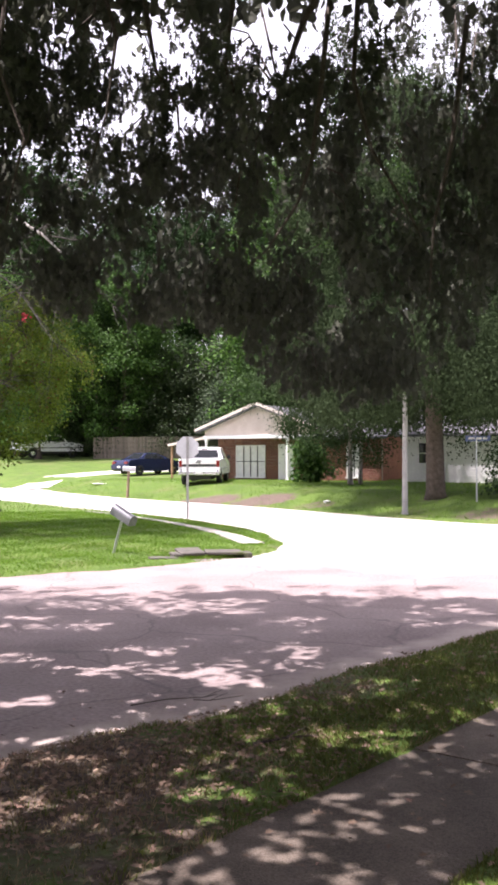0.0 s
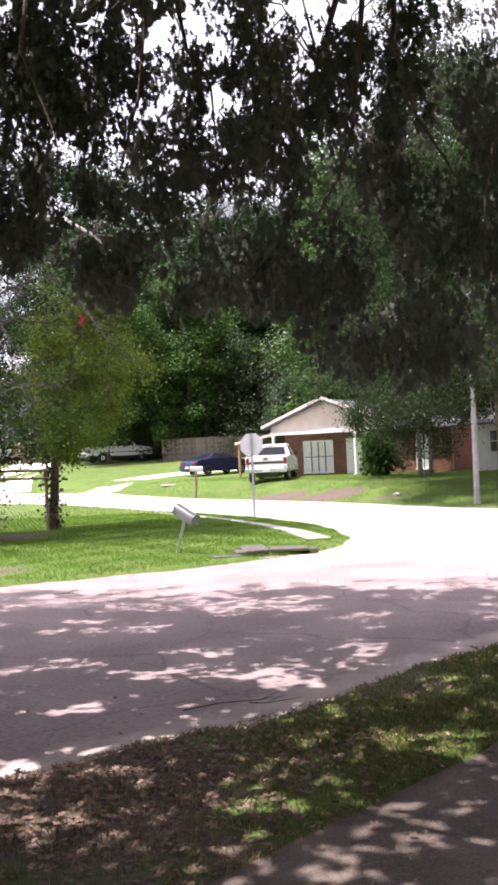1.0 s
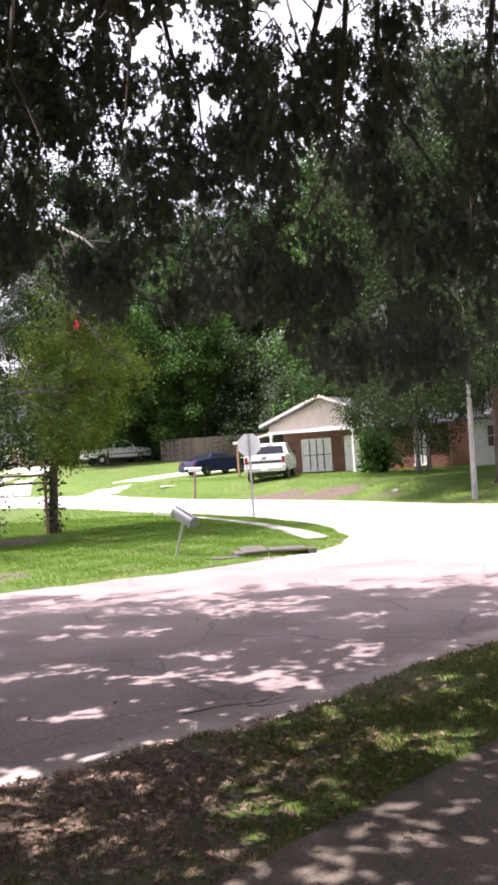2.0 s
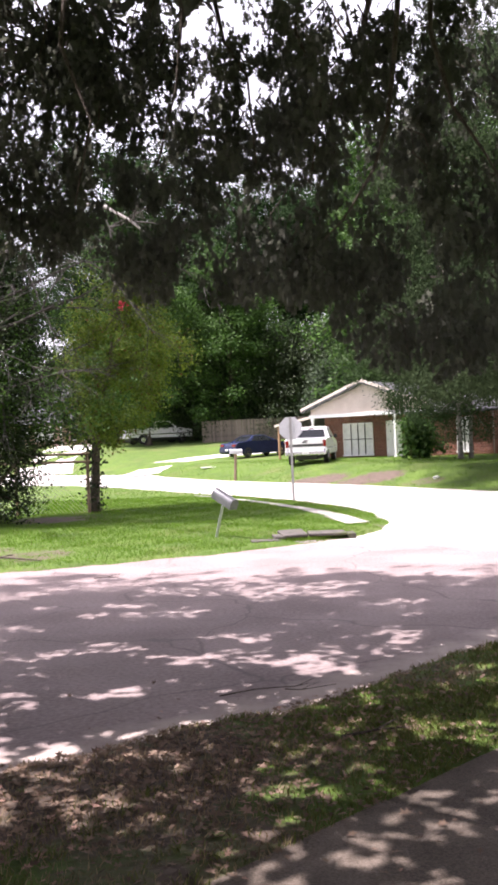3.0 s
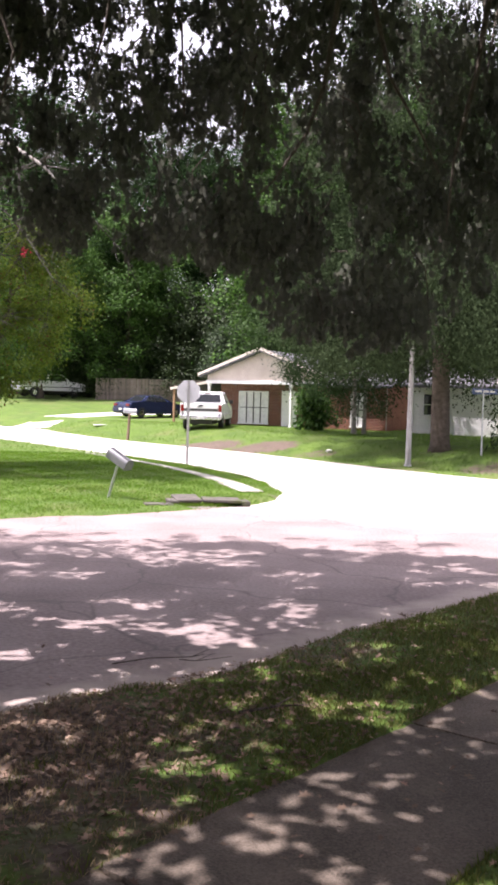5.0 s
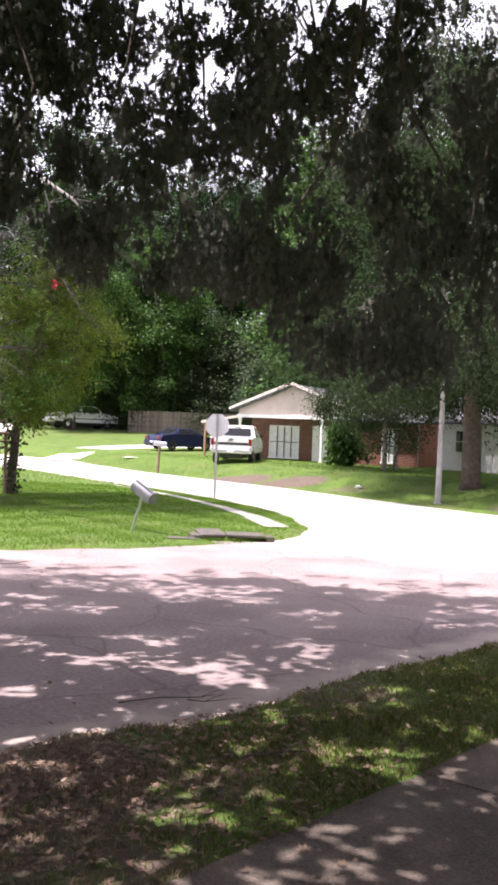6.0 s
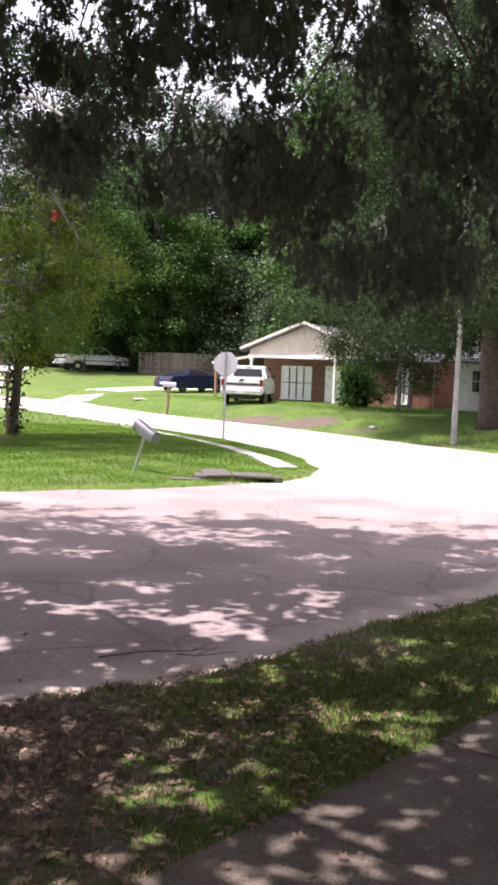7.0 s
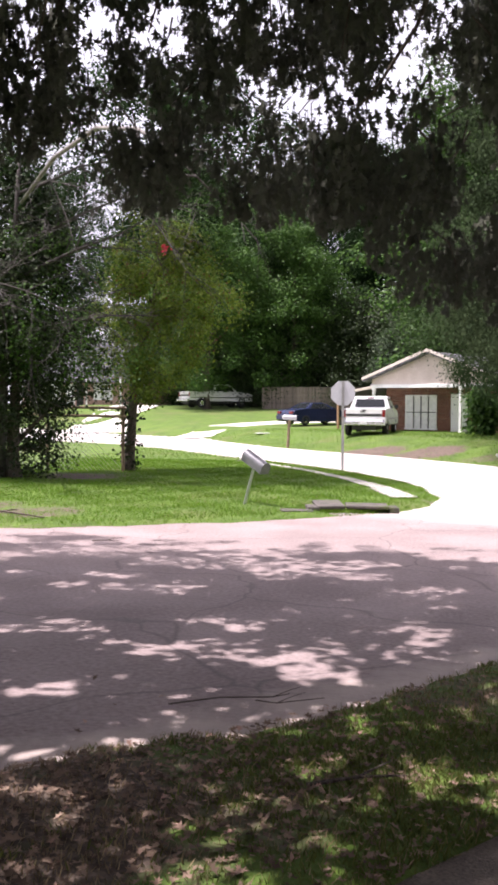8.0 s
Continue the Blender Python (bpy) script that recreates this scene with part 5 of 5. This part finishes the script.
    # limbs, then twigs from the nearest limb to each spray
    limbs = [[(5.0, -3.1, 5.2), (3.9, 0.5, 7.0), (2.6, 4.5, 7.9), (1.5, 8.2, 7.6), (0.7, 11.0, 6.7)], [(5.0, -3.1, 5.6), (3.0, 0.2, 7.6), (0.2, 4.2, 8.6), (-2.0, 8.0, 8.2), (-3.0, 11.2, 7.2)],
             [(5.1, -3.2, 5.0), (5.0, 1.0, 6.6), (4.2, 5.0, 7.2), (3.4, 8.6, 6.8), (3.0, 11.4, 6.0)], [(5.0, -3.2, 6.4), (1.5, -1.5, 8.0), (-2.5, 1.5, 8.6), (-5.0, 5.0, 8.0), (-6.2, 8.2, 7.2)],
             [(5.2, -3.3, 6.0), (7.0, 0.5, 7.4), (7.6, 5.0, 7.6), (7.4, 9.0, 6.8)]]
    nodes = []
    for l in limbs:
        pts = [Vector(p) - base for p in l]
        fine = []
        for a, b in zip(pts, pts[1:]):
            for k in range(5):
                fine.append(a.lerp(b, k / 5) + Vector((0.08 * math.sin(7 * k + a.x), 0, 0.08 * math.sin(5 * k + a.y))))
        fine.append(pts[-1])
        bm = bmesh.new()
        tube(bm, fine, list(np.linspace(0.17, 0.025, len(fine))), 8)
        put("limb", bm, BARK, t, smooth=True)
        nodes += fine[4:]
    bm = bmesh.new()
    for l in ([(1.2, 8.9, 7.3), (1.05, 8.8, 5.9), (0.95, 8.7, 5.2), (0.8, 8.6, 4.75), (0.5, 8.6, 4.3), (0.3, 8.6, 4.12)], [(1.5, 9.2, 7.4), (1.42, 9.1, 6.2), (1.6, 9.0, 5.4), (1.9, 9.0, 4.9), (2.1, 9.0, 4.5)],
              [(-0.9, 9.5, 7.9), (-0.75, 9.4, 6.8), (-0.68, 9.4, 6.4), (-0.45, 9.4, 6.0), (-0.4, 9.4, 5.1)], [(-1.5, 9.8, 8.2), (-1.15, 9.7, 6.9), (-1.25, 9.6, 6.0), (-1.5, 9.6, 5.2)],
              [(2.6, 9.0, 6.8), (2.4, 8.9, 5.4), (2.2, 8.8, 4.6), (2.15, 8.8, 3.9)], [(-2.0, 8.6, 7.6), (-2.2, 8.6, 6.2), (-1.9, 8.5, 5.4), (-2.1, 8.5, 4.6)], [(0.2, 9.9, 7.8), (0.05, 9.8, 6.6), (0.3, 9.8, 5.9), (0.15, 9.7, 5.0)]):
        b2 = bmesh.new()
        pts = [Vector(p) - base for p in l]
        tube(b2, pts, list(np.linspace(0.032, 0.007, len(pts))), 6)
        put("branch", b2, BARK, t, "dark drooping branch", smooth=True)
    N = np.array([tuple(q) for q in nodes])
    for p in (top - np.array(base))[main::3]:  # short twigs that carry the bunches
        e = Vector(p)
        o = Vector((0.25 * math.sin(5 * e.x + 3 * e.z), 0.3 * math.sin(8 * e.y), 0.32 + 0.12 * math.sin(9 * e.z)))
        tube(bm, [e + o, e + o * 0.45 + Vector((0.05, 0, 0.04)), e, e - Vector((0.05 * math.sin(5 * e.x), 0, 0.4))], [0.011, 0.009, 0.007, 0.003], 5, False)
    for p in (top - np.array(base))[:main:9]:
        d = np.linalg.norm(N - p, axis=1)
        s, e = Vector(N[int(d.argmin())]), Vector(p)
        mid = s.lerp(e, 0.55) + Vector((0.1 * math.sin(9 * e.x), 0.1 * math.sin(7 * e.z), 0.28 * (e - s).length * 0.5))
        tube(bm, [s, mid, e, e - Vector((0.06 * math.sin(5 * e.x), 0, 0.5))], [0.018, 0.013, 0.009, 0.004], 5, False)
    tagged(put("twig_tangle", bm, BARK, t), kind="stuff")


near_oak()


# ---- grass, litter, sticks ----
def scatter_grass(name, x0, x1, y0, y1, density, height, label, want, seed, mat=None):
    rng = np.random.default_rng(seed)
    n = int((x1 - x0) * (y1 - y0) * density)
    x, y = rng.uniform(x0, x1, n), rng.uniform(y0, y1, n)
    keep = want(x, y, rng)
    x, y = x[keep], y[keep]
    z = lie(x, y) + verge(x, y) - 0.01
    n = len(x)
    az, tip = rng.uniform(0, 6.283, n), np.abs(rng.normal(0.0, 0.5, n))
    up = np.stack([np.sin(tip) * np.cos(az), np.sin(tip) * np.sin(az), np.cos(tip)], -1)
    side = np.stack([-np.sin(az + 0.6), np.cos(az + 0.6), np.zeros(n)], -1)
    nr = np.cross(side, up)
    v, f = leaves(BLADE, np.stack([x, y, z], -1), np.stack([side, up, nr], -1), height * rng.uniform(0.45, 1.3, n))
    g = sheet(name, v, f, mat or GRASS)
    tagged(g, label, "grass", kind="stuff")


def off_walk(x, y):
    s = (x - WALK_A[0]) * WALK_N[0] + (y - WALK_A[1]) * WALK_N[1]
    return (s < 0.03) | ((s > WALK_W) & (s < WALK_W + 1.6)) | (y > 15)


def turf(k, edge=0.06):
    def want(x, y, rng):
        b = bareness(x, y) + 0.35 * (np.sin(2.3 * x + 1) * np.sin(2.9 * y) + 0.6 * np.sin(6.1 * x - 4.3 * y)) * 0.5 + 0.22 * np.sin(14 * x + 5 * y) * np.sin(12 * y - 7 * x)
        return (road_distance(x, y) + wobble(x, y) > edge) & off_walk(x, y) & (rng.uniform(0, 1, len(x)) > b * k)
    return want


scatter_grass("grass", -5, 7, 3.0, 15.5, 3900, 0.058, "short uneven grass on the shaded verge", turf(1.6), 31, VERGE_GRASS)
scatter_grass("grass", -12, 1.6, 15.8, 36, 1250, 0.058, "bright mown lawn of the corner lot", turf(1.5, 0.0), 32)
scatter_grass("grass", -12, 11, 28, 58, 110, 0.09, "lush lawn before the brick house", turf(1.2, 0.0), 33)


def thatch(x, y, rng):
    return (road_distance(x, y) + wobble(x, y) > 0.0) & off_walk(x, y) & (rng.uniform(0, 1, len(x)) < 0.16 + 0.7 * bareness(x, y) + 0.3 * (np.sin(3.7 * x + 2.2 * y) * np.sin(4.1 * y - 2.9 * x) > 0.35))


scatter_grass("dry_grass", -4, 5, 3.5, 13, 1500, 0.055, "straw and dead grass on the worn verge", thatch, 34, STRAW)


def litter():
    rng = np.random.default_rng(41)
    n = 6500
    x, y = rng.normal(-1.0, 1.5, n), rng.normal(5.9, 1.3, n)
    x2 = rng.uniform(-4, 5, 2600)
    y2 = 7.0 + 0.95 * x2 + rng.normal(0, 0.9, 2600)
    x, y = np.concatenate([x, x2]), np.concatenate([y, y2])
    rd = road_distance(x, y)
    k = ((rd > 0.05) | (rng.uniform(0, 1, len(x)) < 0.008)) & (off_walk(x, y) | (rng.uniform(0, 1, len(x)) < 0.12)) & (y > 1)
    x, y = x[k], y[k]
    z = np.maximum(lie(x, y) + verge(x, y), np.where(road_distance(x, y) < 0.2, lie(x, y), -1)) + 0.018
    z = np.where(off_walk(x, y), z, np.maximum(z, 0.052))
    n = len(x)
    az = rng.uniform(0, 6.283, n)
    t1, t2 = rng.normal(0, 0.28, n), rng.normal(0, 0.28, n)
    up = np.stack([t1, t2, np.ones(n)], -1)
    up /= np.linalg.norm(up, axis=1)[:, None]
    d = np.stack([np.cos(az), np.sin(az), np.zeros(n)], -1)
    d -= up * (d * up).sum(1)[:, None]
    d /= np.linalg.norm(d, axis=1)[:, None]
    v, f = leaves(LOBED, np.stack([x, y, z], -1), np.stack([np.cross(d, up), d, up], -1), rng.uniform(0.035, 0.085, n) * np.where(rng.uniform(0, 1, n) < 0.06, 1.7, 1))
    g = sheet("leaf_litter", v, f, DRY_LEAF)
    tagged(g, "dry brown fallen oak leaves on the bare verge", "leaves", kind="stuff")


litter()


def stick(pts, r, label):
    pts = [Vector(p) for p in pts]
    o = pts[0].copy()
    s = thing("stick", o, label, "stick", group="fallen sticks")
    bm = bmesh.new()
    tube(bm, [p - o for p in pts], [r * (1 - 0.6 * k / (len(pts) - 1)) for k in range(len(pts))], 6)
    put("twig", bm, BARK, s)
    bm = bmesh.new()
    m = pts[len(pts) // 2] - o
    tube(bm, [m, m + Vector((0.1, 0.12, 0.02)), m + Vector((0.16, 0.25, 0.01))], [r * 0.6, r * 0.4, r * 0.2], 5)
    put("side_twig", bm, BARK, s)


stick([(-0.75, 7.55, 0.03), (-0.45, 7.75, 0.035), (-0.1, 7.85, 0.03), (0.0, 7.95, 0.03)], 0.007, "dark crooked stick lying at the road edge")
stick([(-0.2, 7.75, 0.03), (-0.05, 7.7, 0.035), (0.25, 7.9, 0.03)], 0.006, "thin brown twig by the asphalt edge")
stick([(0.35, 6.2, 0.075), (0.6, 6.35, 0.08), (0.85, 6.42, 0.08)], 0.014, "short brown stick in the verge grass")
stick([(-4.0, 15.2, 0.012), (-3.8, 15.28, 0.016), (-3.6, 15.25, 0.012)], 0.009, "pale broken stick on the sunlit asphalt")
stick([(-7.6, 18.2, 0.08), (-6.6, 17.9, 0.1), (-5.6, 17.3, 0.08)], 0.03, "fallen branch on the corner lawn")
bm = bmesh.new()
bmesh.ops.create_icosphere(bm, subdivisions=2, radius=0.12)
for q in bm.verts:
    q.co *= 1 + 0.3 * math.sin(9 * q.co.x * 10 + 7 * q.co.z * 10)
    q.co.z *= 0.6
lit = thing("litter", (3.1, 38.2, ground_z(3.1, 38.2) + 0.04), "crumpled scrap of white paper on the far verge", "litter")
put("paper", bm, WHITE, lit)
lit = thing("litter", (-8.4, 54.6, ground_z(-8.4, 54.6) + 0.03), "flat white scrap of cardboard on the far lawn", "litter", turn=30)
boxed("sheet", (-0.35, 0.35, -0.25, 0.25, 0.0, 0.03), WHITE, lit, bevel=0.01)
